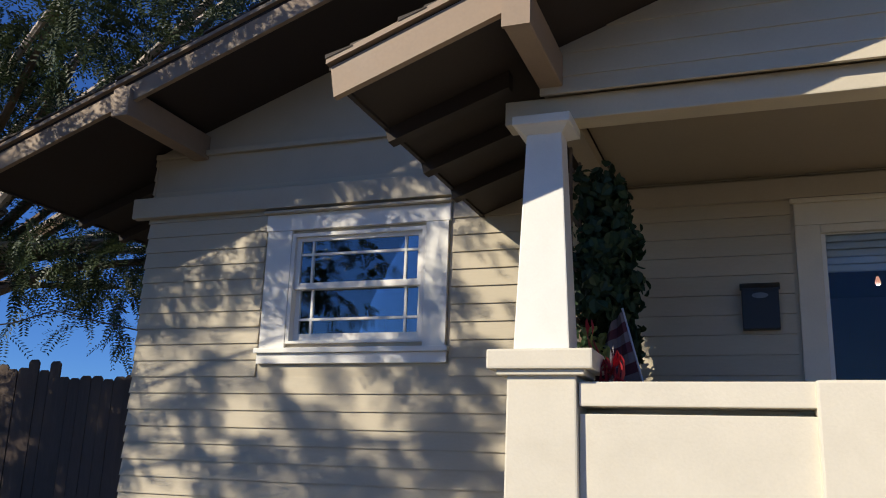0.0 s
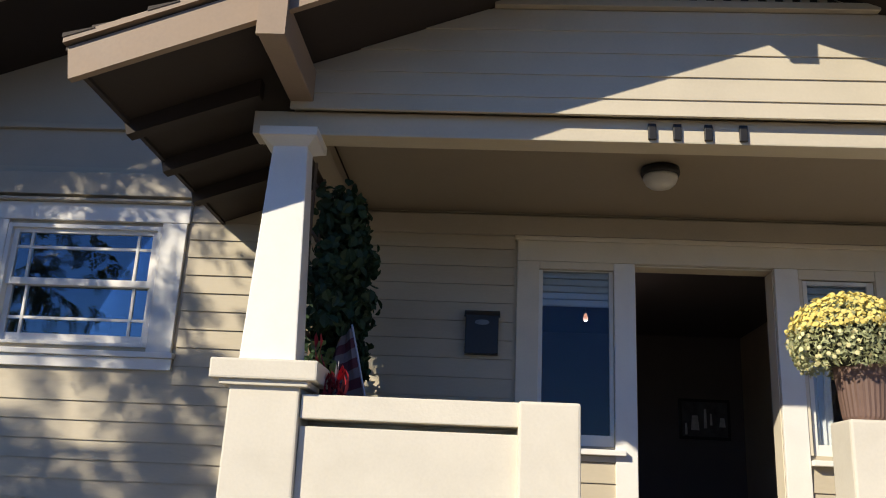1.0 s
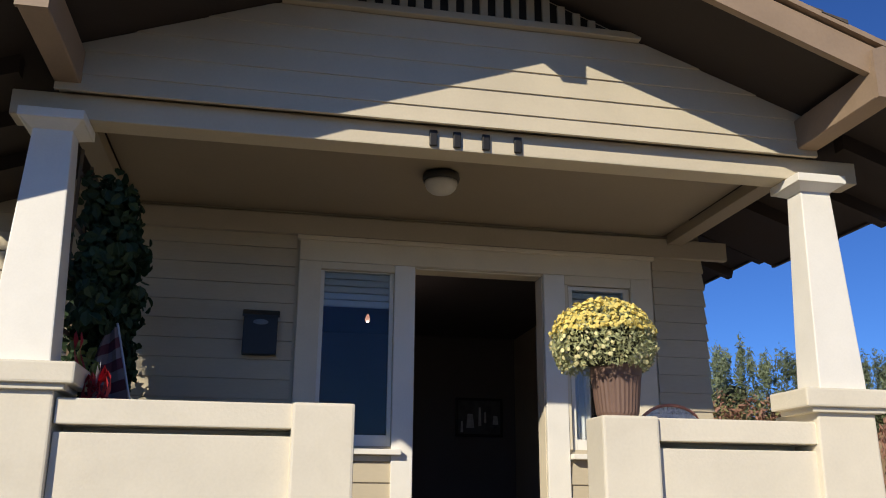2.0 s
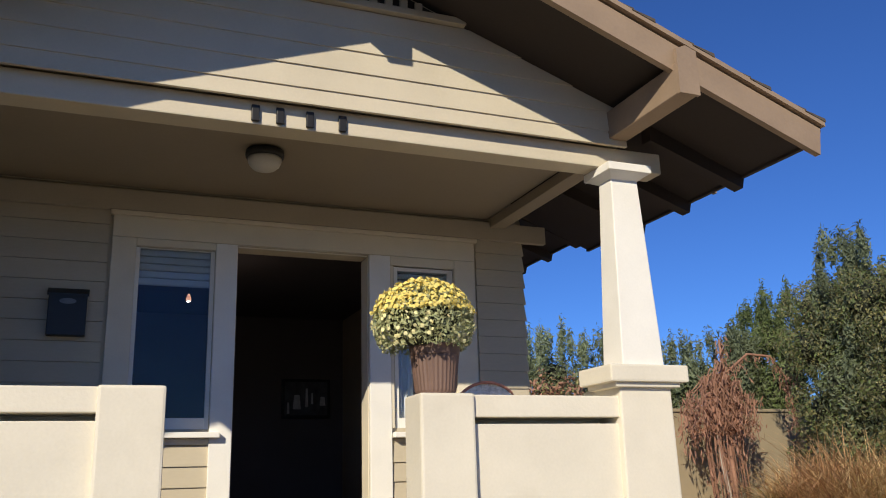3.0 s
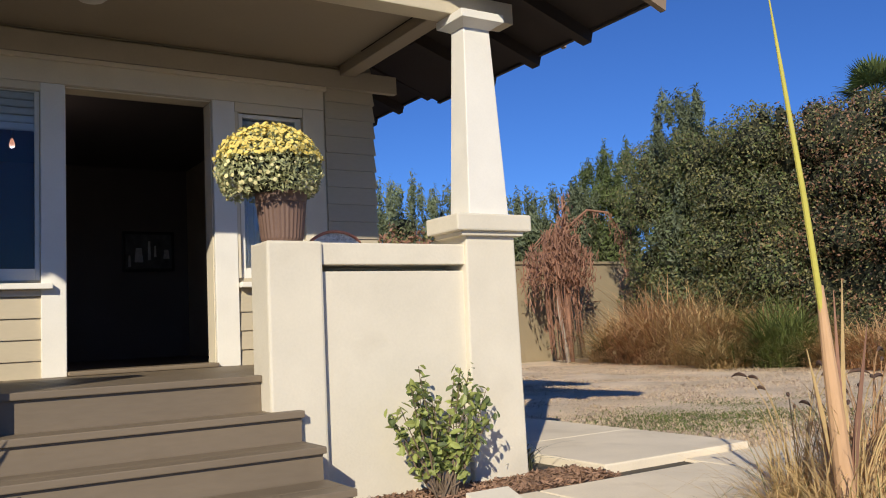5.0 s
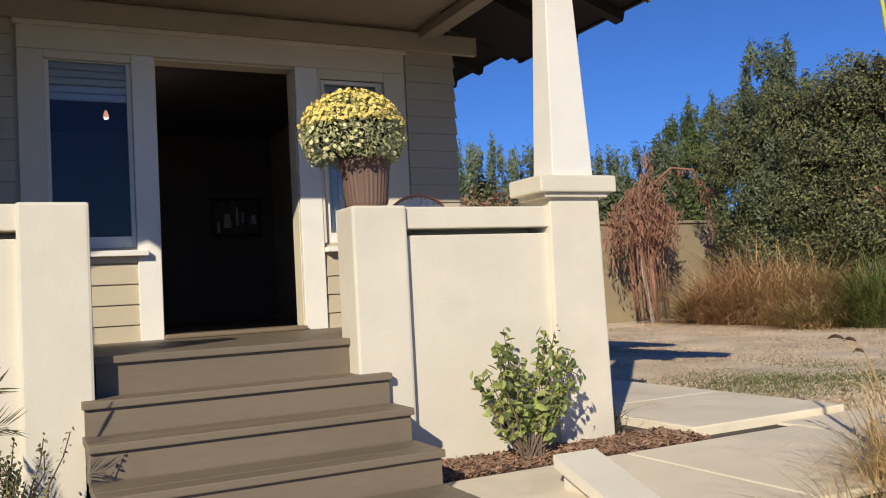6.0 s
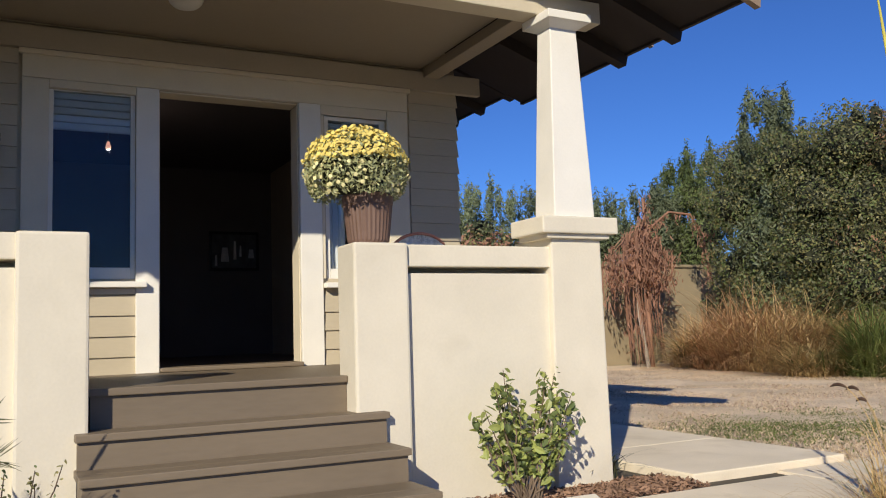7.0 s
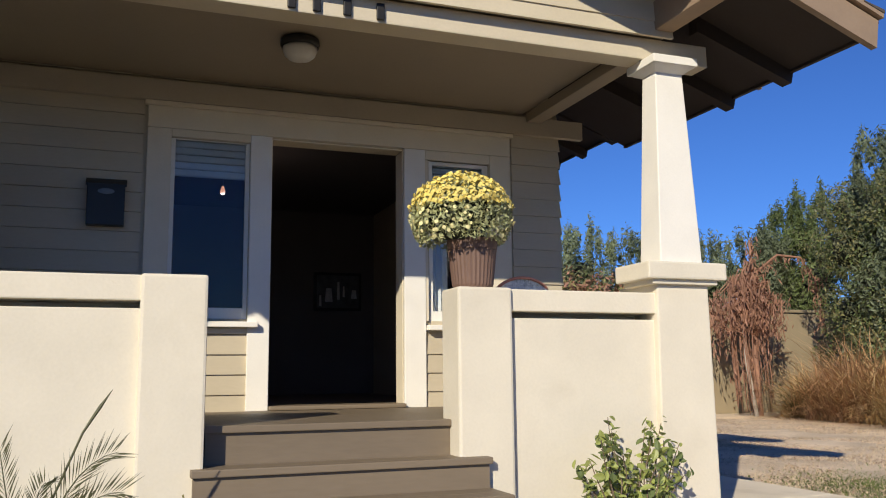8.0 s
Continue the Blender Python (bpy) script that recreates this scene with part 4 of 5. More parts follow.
def grass_clump(x, y, z, r, n, height, width, lean, mat, label, group="", extra=None, seeds=0, seed=1):
    gg = np.random.default_rng(seed)
    ob = thing("grass_clump", label, "grass", group=group)
    _, tips, out = blades("tuft", clump_base(x, y, z, r, n, gg), height, width, lean, mat, ob, gg)
    if extra:
        n2, mat2 = extra
        blades("tuft", clump_base(x, y, z, r, n2, gg), height * 0.8, width, lean, mat2, ob, gg)
        blades("low_tuft", clump_base(x, y, z, r * 1.3, n2 * 2, gg), height * 0.42, width, lean * 0.75, mat, ob, gg, curl=1.1)
    if seeds:
        for k in range(seeds):
            a = gg.uniform(-1.2, 1.2)
            d = Vector((math.cos(a), math.sin(a), 0))
            hh, ll = height * gg.uniform(0.95, 1.3), lean * gg.uniform(0.5, 1.2)
            q = [Vector((x, y, z)) + d * (ll * u ** 1.8) + Vector((0, 0, hh * (u - 0.22 * u ** 4))) for u in (0, 0.25, 0.5, 0.7, 0.85, 0.95, 1.0, 1.05, 1.1, 1.15)]
            part("seed_stalk", tube([tuple(p) for p in q[:7]], [0.004, 0.004, 0.0035, 0.003, 0.003, 0.003, 0.003], 5), mat, ob)
            part("seed_head", tube([tuple(p) for p in q[5:]], [0.003, 0.008, 0.010, 0.008, 0.002], 7), SEED, ob)
    return ob


for i, (x, y, r, h, mt, ex) in enumerate(((13.5, 8.7, 0.45, 1.15, STRAW, (450, BLADE_GREEN)), (13.3, 7.7, 0.5, 1.5, STRAW_RED, (300, STRAW)), (13.1, 6.7, 0.5, 1.75, STRAW_RED, (400, STRAW)),
                                        (13.0, 5.8, 0.5, 1.55, STRAW, (300, STRAW_RED)), (13.2, 4.9, 0.4, 1.2, STRAW_RED, (200, STRAW)), (12.55, 3.55, 0.32, 1.35, BLADE_GREEN, (150, BLADE_GREEN)), (12.0, 4.5, 0.3, 0.7, STRAW, (200, BLADE_GREEN)),
                                        (12.9, 2.5, 0.45, 0.8, STRAW, (300, STRAW_RED)), (12.6, 1.5, 0.45, 0.85, STRAW_RED, (300, STRAW)), (12.3, 0.3, 0.5, 0.9, STRAW, (200, BLADE_GREEN)))):
    grass_clump(x, y, GROUND, r * 1.4, 900, h * 1.3, 0.022, 0.6 + 0.85 * h, mt, "arching clump of fresh green grass" if mt is BLADE_GREEN else "arching clump of dry brown ornamental grass", "grasses before the hedge", ex, seed=20 + i)

# ---- lawn, walks, mulch ----
bm = bmesh.new()
grid = {}
for i in range(41):
    for j in range(61):
        x, y = 4.3 + 9.8 * i / 40, -3.7 + 15.2 * j / 60
        grid[i, j] = bm.verts.new((x, y, GROUND + 0.012 + 0.03 * noise.noise((x * 0.9, y * 0.9, 3.0))))
for i in range(40):
    for j in range(60):
        bm.faces.new((grid[i, j], grid[i + 1, j], grid[i + 1, j + 1], grid[i, j + 1]))
structure(part("lawn_soil", bm, material("pale_dry_soil", (0.66, 0.53, 0.38), 0.95, 0.3, 1.1, 0.5, 30, stain=0.3)), "pale dry soil under the lawn", "ground")
gl = np.random.default_rng(31)
n = 80000
xy = np.stack([4.35 + 9.3 * gl.random(n) ** 1.4, -3.4 + 13 * gl.random(n)], 1)
base = np.concatenate([xy, np.full((n, 1), GROUND + 0.005)], 1)
lawn, _, _ = blades("lawn", base, 0.042, 0.009, 0.06, LAWN, None, gl, seg=2)
tagged(lawn, "short dry straw-coloured lawn grass", "lawn", kind="stuff")
n = 22000
xy = np.stack([4.35 + 9.0 * gl.random(n) ** 1.3, -3.0 + 12 * gl.random(n)], 1)
thatch, _, _ = blades("lawn", np.concatenate([xy, np.full((n, 1), GROUND + 0.005)], 1), 0.035, 0.016, 0.07, material("brown_thatch", (0.37, 0.27, 0.21), 0.9, 0.3, 1.5, 0.0, 20, island=0.3), None, gl, seg=2)
tagged(thatch, "brown dead thatch among the lawn grass", "lawn", kind="stuff")
n = 9000
xy = np.stack([5.9 + gl.normal(0, 0.9, n), -0.6 + gl.normal(0, 0.55, n)], 1)
xy = xy[xy[:, 0] > 4.34]
lawn2, _, _ = blades("lawn", np.concatenate([xy, np.full((len(xy), 1), GROUND + 0.005)], 1), 0.04, 0.012, 0.05, BLADE_GREEN, None, gl, seg=2)
tagged(lawn2, "green patch of short lawn grass by the walk", "lawn", kind="stuff")
walk_side = thing("side_walk", "pale concrete slabs of the side walk", "walkway", kind="structure")
for i in range(9):
    y0 = -2.20 + i * 1.22
    part("slab", box(2.90, 4.30, y0, y0 + 1.21, -0.1, 0.085, 0.012), CONCRETE, walk_side)
walk_front = thing("front_walk", "pale concrete slabs of the front walk", "walkway", kind="structure")
for i, (x0, x1) in enumerate(((0.93, 2.2), (2.21, 3.6), (3.61, 5.0), (5.01, 6.4))):
    part("slab", box(x0, x1, -3.75, -2.38 if i == 0 else (-2.38 if i == 1 else -2.215), -0.3, 0.04, 0.012), CONCRETE, walk_front)
part("slab", box(-0.7, 0.92, -3.75, -2.99, -0.3, 0.04, 0.012), CONCRETE, walk_front)
cheek = thing("stair_cheek_wall", "cream painted sloping cheek wall of the lower steps", "wall")
part("body", prism([(-2.90, -0.3), (-2.90, 0.14), (-3.4, -0.02), (-4.9, -0.50), (-4.9, -0.62)], "x", 1.42, 1.61), STUCCO, cheek)
part("cap", prism([(-2.87, 0.145), (-2.87, 0.205), (-4.93, -0.465), (-4.93, -0.525)], "x", 1.385, 1.64), STUCCO, cheek)
gm = np.random.default_rng(41)
n = 6000
p = np.stack([gm.uniform(0.93, 2.88, n), gm.uniform(-2.37, -1.90, n), 0.03 + 0.03 * gm.random(n)], 1)
mulch = leaf_mesh("mulch", p, np.tile([0, 0, 1.0], (n, 1)), 0.05, 0.018, material("bark_mulch", (0.24, 0.145, 0.095), 0.9, 0.3, 5, 0.3, 40, island=0.4), None, spread=0.5, gen=gm)
tagged(mulch, "brown bark mulch chips along the porch wall", "mulch", kind="stuff")
structure(part("mulch_bed", box(0.92, 2.885, -2.375, -1.90, -0.05, 0.035), material("dark_mulch_soil", (0.10, 0.065, 0.045), 0.95, 0.3, 6, 0.6, 40)), "dark mulch bed at the porch wall", "soil")


def leafy_bush(name, label, x, y, z, stems, leaf, mat, seed, spread, height):
    gb = random.Random(seed)
    ob = thing(name, label, "shrub")
    pts, nor = [], []
    for k in range(stems):
        a = gb.uniform(0, math.tau)
        q = spread * gb.uniform(0.15, 1.0)
        h = height * gb.uniform(0.55, 1.0)
        path = [Vector((x + gb.uniform(-0.07, 0.07), y + gb.uniform(-0.04, 0.04), z))]
        for i in range(1, 6):
            u = i / 5
            path.append(Vector((x + q * math.cos(a) * u ** 0.75 + gb.uniform(-0.02, 0.02), y + 0.4 * q * math.sin(a) * u + gb.uniform(-0.02, 0.02), z + h * u)))
        part("stem", tube([tuple(p) for p in path], [0.007, 0.006, 0.005, 0.004, 0.003, 0.002], 6), BARK, ob)
        for i in range(12):
            u = 0.25 + 0.75 * (i + 1) / 12
            k2 = min(4, int(u * 5))
            p = path[k2].lerp(path[k2 + 1], u * 5 - k2) if u < 1 else path[-1]
            for _ in range(2):
                d = Vector((gb.gauss(0, 1), gb.gauss(0, 1), gb.gauss(0.3, 0.6))).normalized()
                pts.append(p + d * leaf * 0.6)
                nor.append((d.x * 0.5, d.y * 0.5 - 0.3, 0.8))
    gl = np.random.default_rng(seed)
    pts, nor = np.array([tuple(p) for p in pts]), np.array(nor)
    older = gl.random(len(pts)) < 0.38
    leaf_mesh("leaves", pts[~older], nor[~older], leaf, leaf * 0.5, mat, ob, spread=0.7, gen=gl, broad=True)
    leaf_mesh("older_leaves", pts[older], nor[older], leaf * 0.85, leaf * 0.5, LEAF_MID, ob, spread=0.7, gen=gl, broad=True)
    return ob


leafy_bush("leafy_bush", "young green shrub with broad leaves by the stucco wall", 1.68, -2.19, 0.03, 27, 0.066, LEAF_BRIGHT, 3, 0.40, 0.77)
leafy_bush("leafy_bush", "small olive-green bush beside the steps", -0.98, -2.52, GROUND, 26, 0.028, LEAF_OLIVE, 8, 0.22, 0.52)

strappy = thing("strappy_plant", "small dark strappy plant at the pedestal's foot", "plant")
gs = np.random.default_rng(12)
blades("blade", np.stack([2.54 + gs.normal(0, 0.03, 26), -1.80 + gs.normal(0, 0.04, 26), np.full(26, 0.03)], 1), 0.36, 0.016, 0.34, LEAF_DARK, strappy, gs, seg=7, curl=0.95)


def palm_frond(base, ctrl, tip, leaflets, leaf, gp):
    """One curved rib with stiff narrow leaflets swept towards the tip."""
    a, b, c = Vector(base), Vector(ctrl), Vector(tip)
    def at(u):
        return a * (1 - u) ** 2 + b * (2 * u * (1 - u)) + c * u ** 2
    bm = tube([tuple(at(k / 8)) for k in range(9)], [0.0055, 0.005, 0.0045, 0.004, 0.0035, 0.003, 0.0025, 0.002, 0.001], 5)
    for i in range(leaflets):
        u = 0.25 + 0.74 * i / leaflets
        p, d = at(u), (at(min(1, u + 0.02)) - at(u - 0.02)).normalized()
        sd = d.cross(Vector((0, -1, 0.35))).normalized()
        for s in (-1, 1):
            ln = leaf * (1.1 - 0.45 * u) * gp.uniform(0.8, 1.15)
            tip_ = p + (d * 0.8 + sd * s * gp.uniform(0.4, 0.62) + Vector((0, -0.15, 0.12))).normalized() * ln
            mid = p.lerp(tip_, 0.4)
            w = (tip_ - p).cross(Vector((0, 1, 0))).normalized() * 0.0026
            bm.faces.new([bm.verts.new(q) for q in (p, mid + w, tip_, mid - w)])
    return bm


PALM_LEAF = material("olive_palm_leaf", (0.085, 0.085, 0.035), 0.55, 0.25, 4, 0.0, 20, trans=0.15)
feather = thing("feather_palm", "small feathery palm with a closed spike frond before the parapet", "palm")
part("stem", lathe([(0.05, GROUND), (0.07, GROUND + 0.05), (0.06, GROUND + 0.16), (0.02, GROUND + 0.22)], -1.33, -2.62, 10), BARK, feather)
gp = random.Random(4)
root = (-1.33, -2.62, GROUND + 0.18)
for ctrl, tip, n_, ln in (
        ((-1.24, -2.62, 0.72), (-1.02, -2.60, 0.75), 24, 0.17), ((-1.20, -2.68, 0.62), (-0.99, -2.70, 0.60), 24, 0.16),
        ((-1.42, -2.62, 0.55), (-1.46, -2.62, 0.80), 24, 0.15), ((-1.50, -2.66, 0.60), (-1.62, -2.68, 0.74), 24, 0.15),
        ((-1.28, -2.75, 0.55), (-1.12, -2.82, 0.58), 22, 0.15), ((-1.45, -2.80, 0.5), (-1.55, -2.95, 0.52), 22, 0.15),
        ((-1.55, -2.60, 0.5), (-1.85, -2.60, 0.45), 22, 0.15), ((-1.35, -2.52, 0.6), (-1.30, -2.40, 0.62), 22, 0.14)):
    part("frond", palm_frond(root, ctrl, tip, n_, ln, gp), PALM_LEAF, feather)
part("spike_frond", tube([root, (-1.27, -2.61, 0.55), (-1.16, -2.60, 0.83), (-1.10, -2.60, 0.93), (-1.053, -2.60, 1.003)], [0.006, 0.005, 0.005, 0.008, 0.001], 6), PALM_LEAF, feather)

# ---- tall yellow spear and the grasses round it ----
spear = thing("flower_spear", "tall yellow-green flower spear with a papery tan sheath", "plant")
part("spear", tube([(2.40, -4.2, 0.9), (2.33, -4.2, 1.5), (2.25, -4.2, 2.05), (2.19, -4.2, 2.47)], [0.015, 0.013, 0.009, 0.0015], 10), material("yellow_green_stalk", (0.55, 0.50, 0.10), 0.5, 0.12, 5, 0.05, 60), spear)
SHEATH = material("papery_tan_sheath", (0.58, 0.36, 0.20), 0.7, 0.2, 6, 0.2, 40, stretch=(1, 1, 0.2))
part("sheath", tube([(2.46, -4.2, -0.25), (2.44, -4.2, 0.35), (2.41, -4.2, 0.75), (2.385, -4.2, 1.12)], [0.044, 0.040, 0.030, 0.016], 12), SHEATH, spear)
for k, (dx, dy, h) in enumerate(((0.09, 0.02, 0.95), (-0.05, 0.05, 0.7), (0.16, -0.03, 0.8), (0.22, 0.04, 1.0), (0.05, 0.08, 0.62))):
    part("leaf", tube([(2.45, -4.2, 0.1), (2.45 + dx * 0.4, -4.2 + dy, 0.1 + h * 0.5), (2.45 + dx, -4.2 + dy * 2, 0.15 + h)], [0.02, 0.014, 0.002], 6), STRAW if k % 2 else LEAF_DEAD, spear)
for i, (x, y, n_, h) in enumerate(((2.55, -4.15, 520, 0.95), (2.95, -4.0, 560, 1.05), (2.2, -4.45, 300, 0.75), (3.3, -4.4, 560, 1.1), (2.75, -3.75, 450, 0.95), (3.4, -3.8, 520, 1.1), (2.0, -4.15, 160, 0.62))):
    grass_clump(x, y, GROUND - 0.22, 0.14, n_, h, 0.007, 0.5, STRAW_RED if i % 2 else STRAW, "dry fountain grass with dark drooping seed heads", "grasses by the front walk", (60, BLADE_GREEN), seeds=0 if x < 2.3 else 9, seed=50 + i)

# ---- mums in the pot ----
gf = np.random.default_rng(61)
cx, cy, cz = -0.068, 0.0, 0.415
d = unit_rows(gf.normal(0, 1, (6500, 3)))
d = d[d[:, 2] > -0.62]
rad = np.array([0.302, 0.302, 0.258])
pts = d * rad * (0.80 + 0.2 * gf.random((len(d), 1)) ** 0.5) + np.array([cx, cy, cz])
# dark body painted as the shade under the flower dome
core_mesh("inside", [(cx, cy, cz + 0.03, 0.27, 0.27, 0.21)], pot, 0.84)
leaf_mesh("leaves", pts, d, 0.034, 0.012, LEAF_MUM, pot, spread=0.9, gen=gf)


def flower_heads(name, count, low, high, r, mat, gen):
    dd = unit_rows(gen.normal(0, 1, (count * 6, 3)))
    dd = dd[(dd[:, 2] > low) & (dd[:, 2] < high)][:count]
    verts, faces = [], []
    for w in dd:
        c = Vector(w * rad * (0.90 + 0.16 * gen.random())) + Vector((cx, cy, cz))
        nrm = (Vector(w) + Vector(gen.normal(0, 0.38, 3))).normalized()
        u = nrm.orthogonal().normalized()
        v = nrm.cross(u)
        rr = r * gen.uniform(0.75, 1.15)
        i0 = len(verts)
        verts.append(tuple(c + nrm * rr * 0.30))
        for k in range(16):
            a = k * math.tau / 16
            q = rr * (1.0 if k % 2 else 0.78)
            verts.append(tuple(c + (u * math.cos(a) + v * math.sin(a)) * q + nrm * rr * 0.22))
        for k in range(16):
            faces.append((i0, i0 + 1 + k, i0 + 1 + (k + 1) % 16))
        i1 = len(verts)
        verts.append(tuple(c - nrm * rr * 0.3))
        for k in range(16):
            faces.append((i1, i0 + 1 + (k + 1) % 16, i0 + 1 + k))
    me = bpy.data.meshes.new(name)
    me.from_pydata(verts, [], faces)
    me.materials.append(mat)
    ob = new(name, me)
    ob.parent = pot
    return ob


flower_heads("flower_cover", 1500, 0.20, 1.0, 0.0128, YELLOW, gf)["kind"] = "stuff"
flower_heads("flower_cover", 230, -0.6, 0.38, 0.0125, PALEYELLOW, gf)["kind"] = "stuff"

# ---- vine in the porch corner ----
vine = thing("climbing_vine", "dark green climbing vine on a trellis in the porch corner", "vine")
# groups after the first are hidden leaves, added to keep sun off the wall
blobs = [(-2.06 + 0.05 * math.sin(k * 2.1), -1.18 + 0.12 * math.cos(k * 1.7), 1.80 + k * 0.106, 0.17, 0.42, 0.16) for k in range(10)] + [(-2.08, -0.95 + 0.2 * math.cos(k * 1.3), 1.05 + 0.16 * k, 0.12, 0.62, 0.16) for k in range(9)] + [(-2.1, -0.55, 1.5 + 0.15 * k, 0.08, 0.38, 0.15) for k in range(7)] + [(-2.1, -0.48, 2.0 + 0.14 * k, 0.07, 0.26, 0.14) for k in range(4)]
gv = np.random.default_rng(71)
p, d = blob_points(blobs, 9600, 0.6, gv)
keep = (p[:, 1] > -1.43) | (p[:, 2] > 1.98)
p, d = p[keep], d[keep]
leaf_mesh("leaves", p, d, 0.075, 0.055, LEAF_VINE, vine, spread=0.6, droop=1.0, gen=gv, broad=True)
p, d = blob_points([(-2.08, -1.5, 1.78, 0.09, 0.1, 0.14)], 36, 0.9, gv)
leaf_mesh("young_leaves", p, d, 0.09, 0.055, LEAF_BRIGHT, vine, gen=gv, broad=True)["label"] = "fresh light green leaves"
for k in range(4):
    part("stem", tube([(-2.1 + 0.03 * k, -1.35 + 0.1 * k, FLOOR), (-2.12 + 0.04 * k, -1.3 + 0.09 * k, 1.9), (-2.05, -1.25 + 0.08 * k, 2.9)], [0.014, 0.011, 0.006], 6), BARK, vine)
for k in range(5):
    part("trellis_bar", box(-2.215, -2.20, -1.60 + 0.28 * k, -1.575 + 0.28 * k, FLOOR, 3.01), BARK, vine)
for k in range(7):
    part("trellis_rail", box(-2.20, -2.19, -1.60, -0.455, 1.05 + 0.3 * k, 1.075 + 0.3 * k), BARK, vine)

# ---- fence and trees on the shaded side ----
FENCE = material("weathered_fence_wood", (0.085, 0.060, 0.045), 0.9, 0.25, 3, 0.4, 50, island=0.2, stretch=(1, 1, 0.15), stain=0.3)
fence = thing("fence", "dark weathered dog-eared plank fence beside the house", "fence", kind="structure")
gfen = random.Random(9)
for i in range(34):
    x1 = WL - 0.05 - i * 0.142
    h = 1.86 + gfen.uniform(-0.03, 0.02) + (0.10 if i > 9 else 0) + (gfen.uniform(-0.04, 0.08) if i > 9 else 0)
    w = 0.138 if i < 9 else gfen.choice((0.136, 0.139, 0.1405))
    y0 = 0.62 + gfen.uniform(-0.006, 0.006)
    bm = prism([(x1 - w, 0.0), (x1, 0.0), (x1, h - 0.03), (x1 - 0.03, h), (x1 - w + 0.03, h), (x1 - w, h - 0.03)], "y", y0, y0 + 0.018)
    part("plank", bm, FENCE, fence)
for z in (0.35, 1.45):
    part("rail", box(WL - 5.0, WL - 0.03, 0.645, 0.69, z, z + 0.09), FENCE, fence)


def broad_tree(label, x, y, trunk_h, blobs, twigs, fronds, pairs, frond, leaf, width, mat, seed, limbs, twig, stout=1.0):
    gt = random.Random(seed)
    ob = thing("tree", label, "tree", group="shade trees")
    part("trunk", tube([(x, y, -0.3), (x + 0.1, y, trunk_h * 0.5), (x, y + 0.1, trunk_h)], [0.30, 0.24, 0.18], 12), BARK, ob)
    for k in range(limbs):
        bx, by, bz, *_ = blobs[k % len(blobs)]
        mid = Vector(((x + bx) / 2 + gt.uniform(-0.4, 0.4), (y + by) / 2 + gt.uniform(-0.4, 0.4), (trunk_h + bz) / 2 + gt.uniform(0, 0.5)))
        part("limb", tube([(x, y, trunk_h * 0.9), tuple(mid), (bx, by, bz), (bx + gt.uniform(-0.7, 0.7), by + gt.uniform(-0.7, 0.7), bz + gt.uniform(-0.3, 0.7))], [0.11 * stout, 0.06 * stout, 0.035 * stout, 0.010], 7), PALE if k % 2 == 0 else BARK, ob)
    gn = np.random.default_rng(seed)
    # feathery leaves: twigs that each carry several fronds of paired leaflets
    p, d = blob_points(blobs, twigs, 0.9, gn)
    way = unit_rows(d + gn.normal(0, 0.6, d.shape))
    way[:, 2] -= 0.35
    n = twigs * fronds
    q = (p[:, None, :] + way[:, None, :] * gn.uniform(0, twig, (twigs, fronds, 1))).reshape(-1, 3)
    axis = unit_rows(np.repeat(way, fronds, 0) + gn.normal(0, 0.75, (n, 3)))
    side = unit_rows(np.cross(axis, gn.normal(0, 0.5, (n, 3)) + [0, 0, 1.0]))
    long = frond * gn.uniform(0.6, 1.25, (n, 1))
    verts = []
    for j in range(pairs):
        u = 0.2 + 0.8 * j / (pairs - 1)
        c = q + axis * long * u - np.array([0, 0, 0.3]) * long * u ** 2
        for sg in (-1, 1):
            way2 = unit_rows(side * sg + axis * 0.45 + gn.normal(0, 0.12, (n, 3)))
            ll = leaf * (1.0 - 0.45 * abs(u - 0.5))
            verts += [c, c + way2 * ll * 0.5 + axis * width / 2, c + way2 * ll, c + way2 * ll * 0.5 - axis * width / 2]
    v = np.stack(verts, 1).reshape(-1, 3)
    me = bpy.data.meshes.new("crown")
    me.from_pydata(v.tolist(), [], np.arange(len(v)).reshape(-1, 4).tolist())
    me.materials.append(mat)
    new("crown", me).parent = ob
    return ob


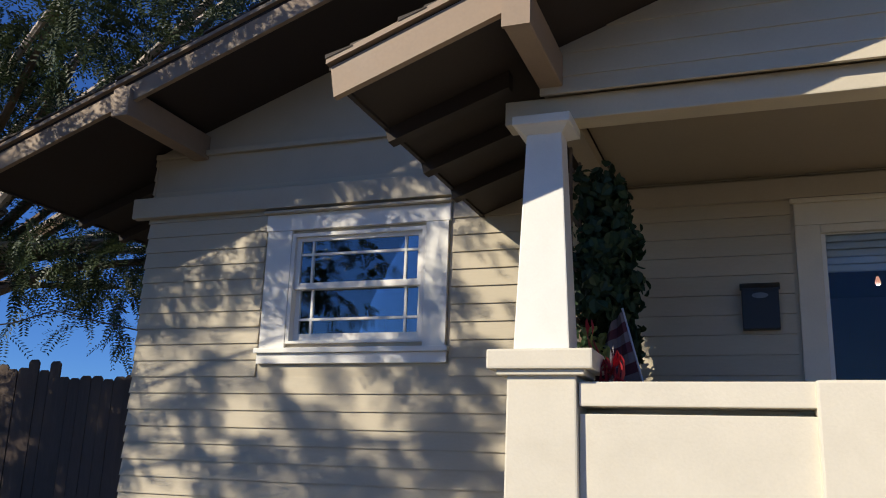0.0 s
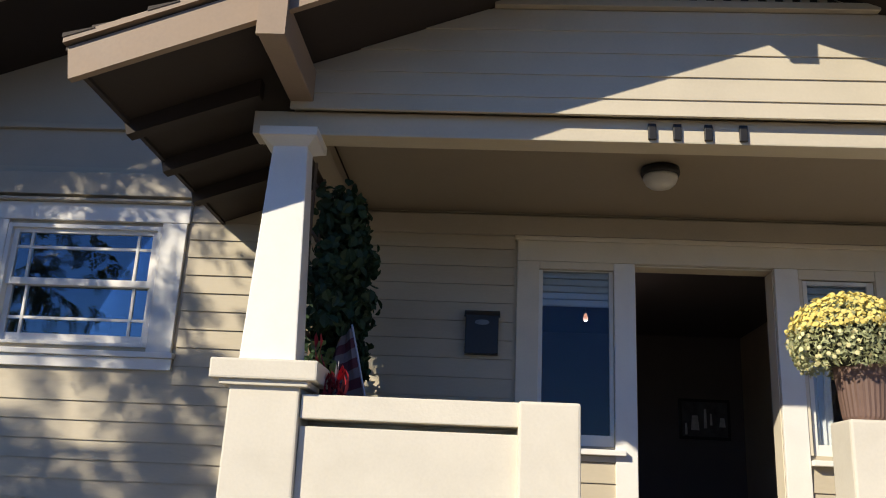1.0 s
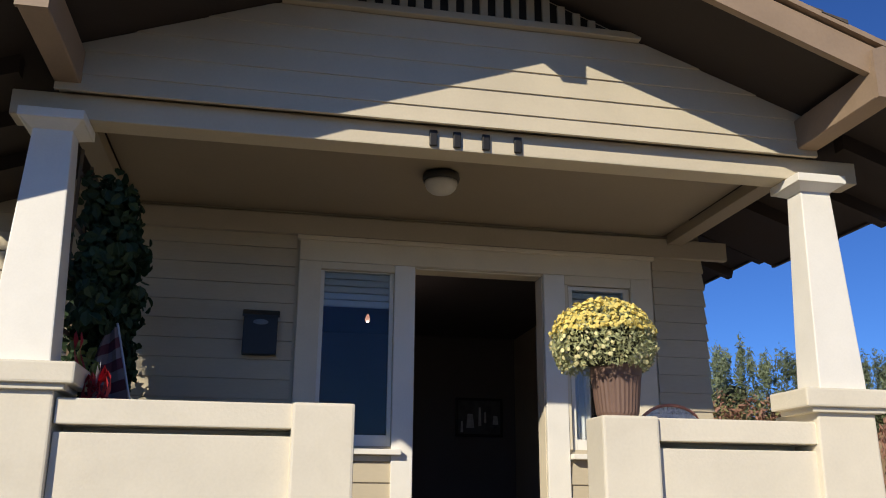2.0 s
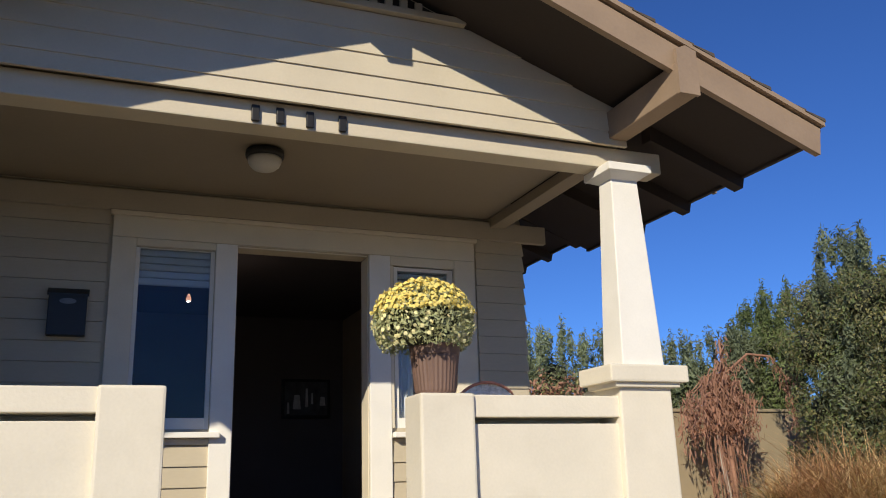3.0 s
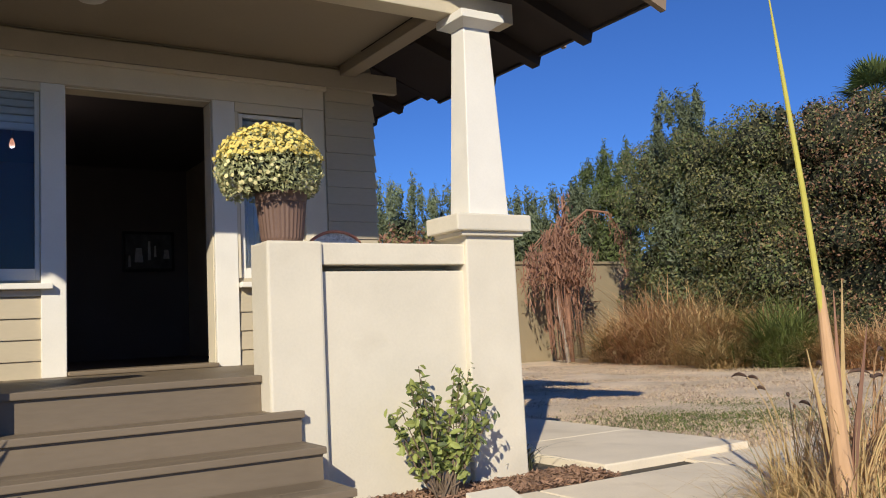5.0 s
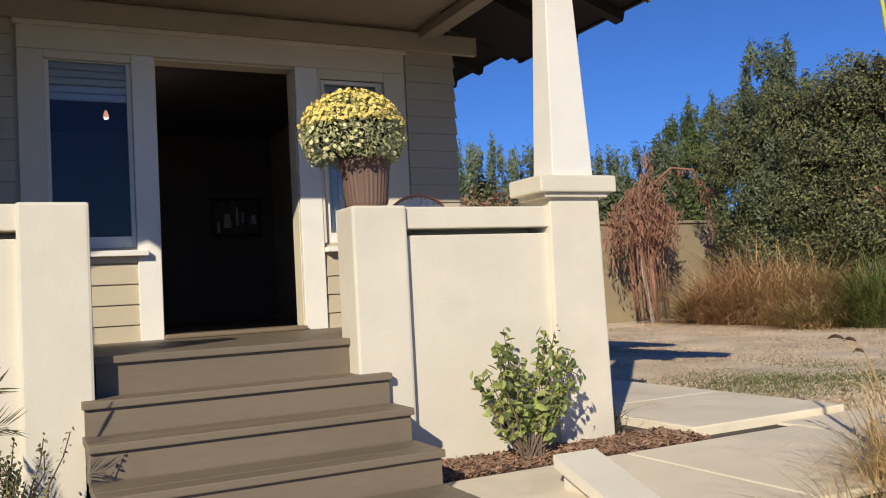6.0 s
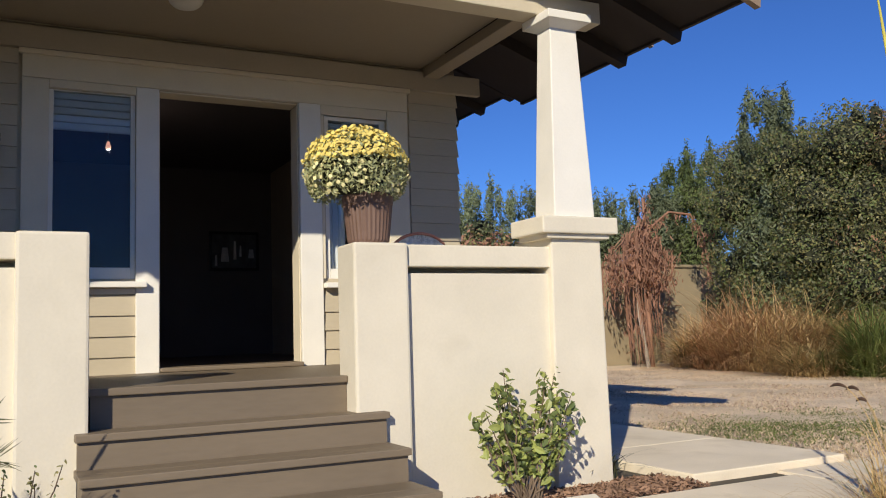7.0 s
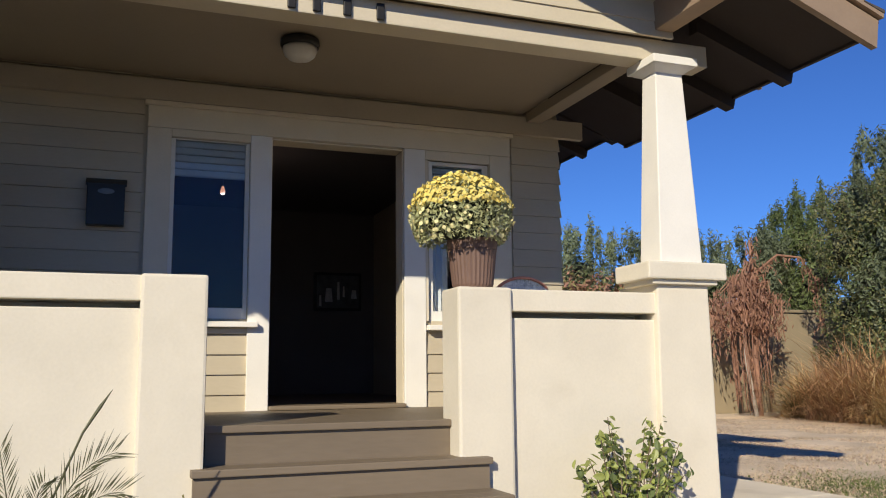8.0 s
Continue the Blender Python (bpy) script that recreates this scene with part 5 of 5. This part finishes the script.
near = [(-8.6, 0.8, 5.7, 1.3, 1.0, 0.9), (-8.4, 2.8, 4.2, 1.3, 1.2, 1.3), (-9.2, 2.6, 3.9, 0.9, 0.9, 0.6), (-8.2, 3.4, 5.4, 1.3, 1.2, 1.0), (-10.6, 1.9, 4.2, 1.4, 1.3, 1.4),
        (-6.4, 0.6, 6.2, 1.0, 0.9, 0.7), (-7.6, 3.2, 3.8, 0.7, 0.7, 0.6), (-7.0, 1.5, 6.6, 1.4, 1.2, 0.9), (-7.5, -0.5, 5.75, 1.1, 0.8, 0.7), (-10.2, 3.6, 3.5, 0.9, 0.9, 0.8), (-9.6, 0.6, 5.6, 1.2, 1.0, 1.0)]
broad_tree("shady feathery-leaved tree overhanging the roof and fence", -13.4, 2.6, 3.0, near, 640, 9, 8, 0.30, 0.085, 0.026, LEAF_SHADE, 21, 26, 0.45)
gc = np.random.default_rng(77)
over = [(-9.55 + 2.6 * x, -4.2 + 1.9 * y, 5.6 + 1.3 * z, 0.40, 0.40, 0.32) for x, y, z in gc.uniform(-1, 1, (20, 3)).tolist()]
over += [(-10.35 + 0.40 * k, -3.0 + 0.25 * math.sin(k * 2.0), 4.50 + 0.146 * k + 0.12 * math.cos(k * 3.1), 0.40, 0.35, 0.26) for k in range(12)]
over += [(-8.3 + 0.36 * k, -3.2 + 0.2 * math.sin(k * 2.3), 5.25 + 0.135 * k, 0.42, 0.32, 0.30) for k in range(9)]
over += [(-10.4, -2.4, 3.2, 0.8, 0.8, 0.7), (-11.0, -3.2, 4.3, 1.0, 1.0, 0.9), (-11.8, -4.4, 4.6, 0.9, 0.9, 0.8), (-9.8, -1.4, 3.4, 0.5, 0.5, 0.5), (-11.4, -3.4, 3.2, 0.8, 0.8, 0.7), (-12.2, -4.6, 3.4, 0.9, 0.9, 0.8)]
broad_tree("feathery-leaved tree whose boughs hang before the siding", -12.6, -3.6, 3.4, over, 560, 7, 8, 0.30, 0.085, 0.03, LEAF_SHADE, 23, 8, 0.4, 0.3)
far = [(-11.95 + 2.4 * x, -8.2 + 1.3 * y, 5.4 + 2.2 * z, 0.42, 0.42, 0.34) for x, y, z in gc.uniform(-1, 1, (30, 3)).tolist()]
far += [(-9.5, -9.0, 4.5, 0.75, 0.6, 0.8), (-10.2, -9.4, 5.2, 0.8, 0.6, 0.7), (-8.9, -9.2, 5.0, 0.5, 0.5, 0.4)]
broad_tree("broad street tree whose shade dapples the siding", -11.8, -8.4, 3.6, far, 265, 7, 7, 0.30, 0.10, 0.042, LEAF_SHADE, 22, 8, 0.3, 0.3)
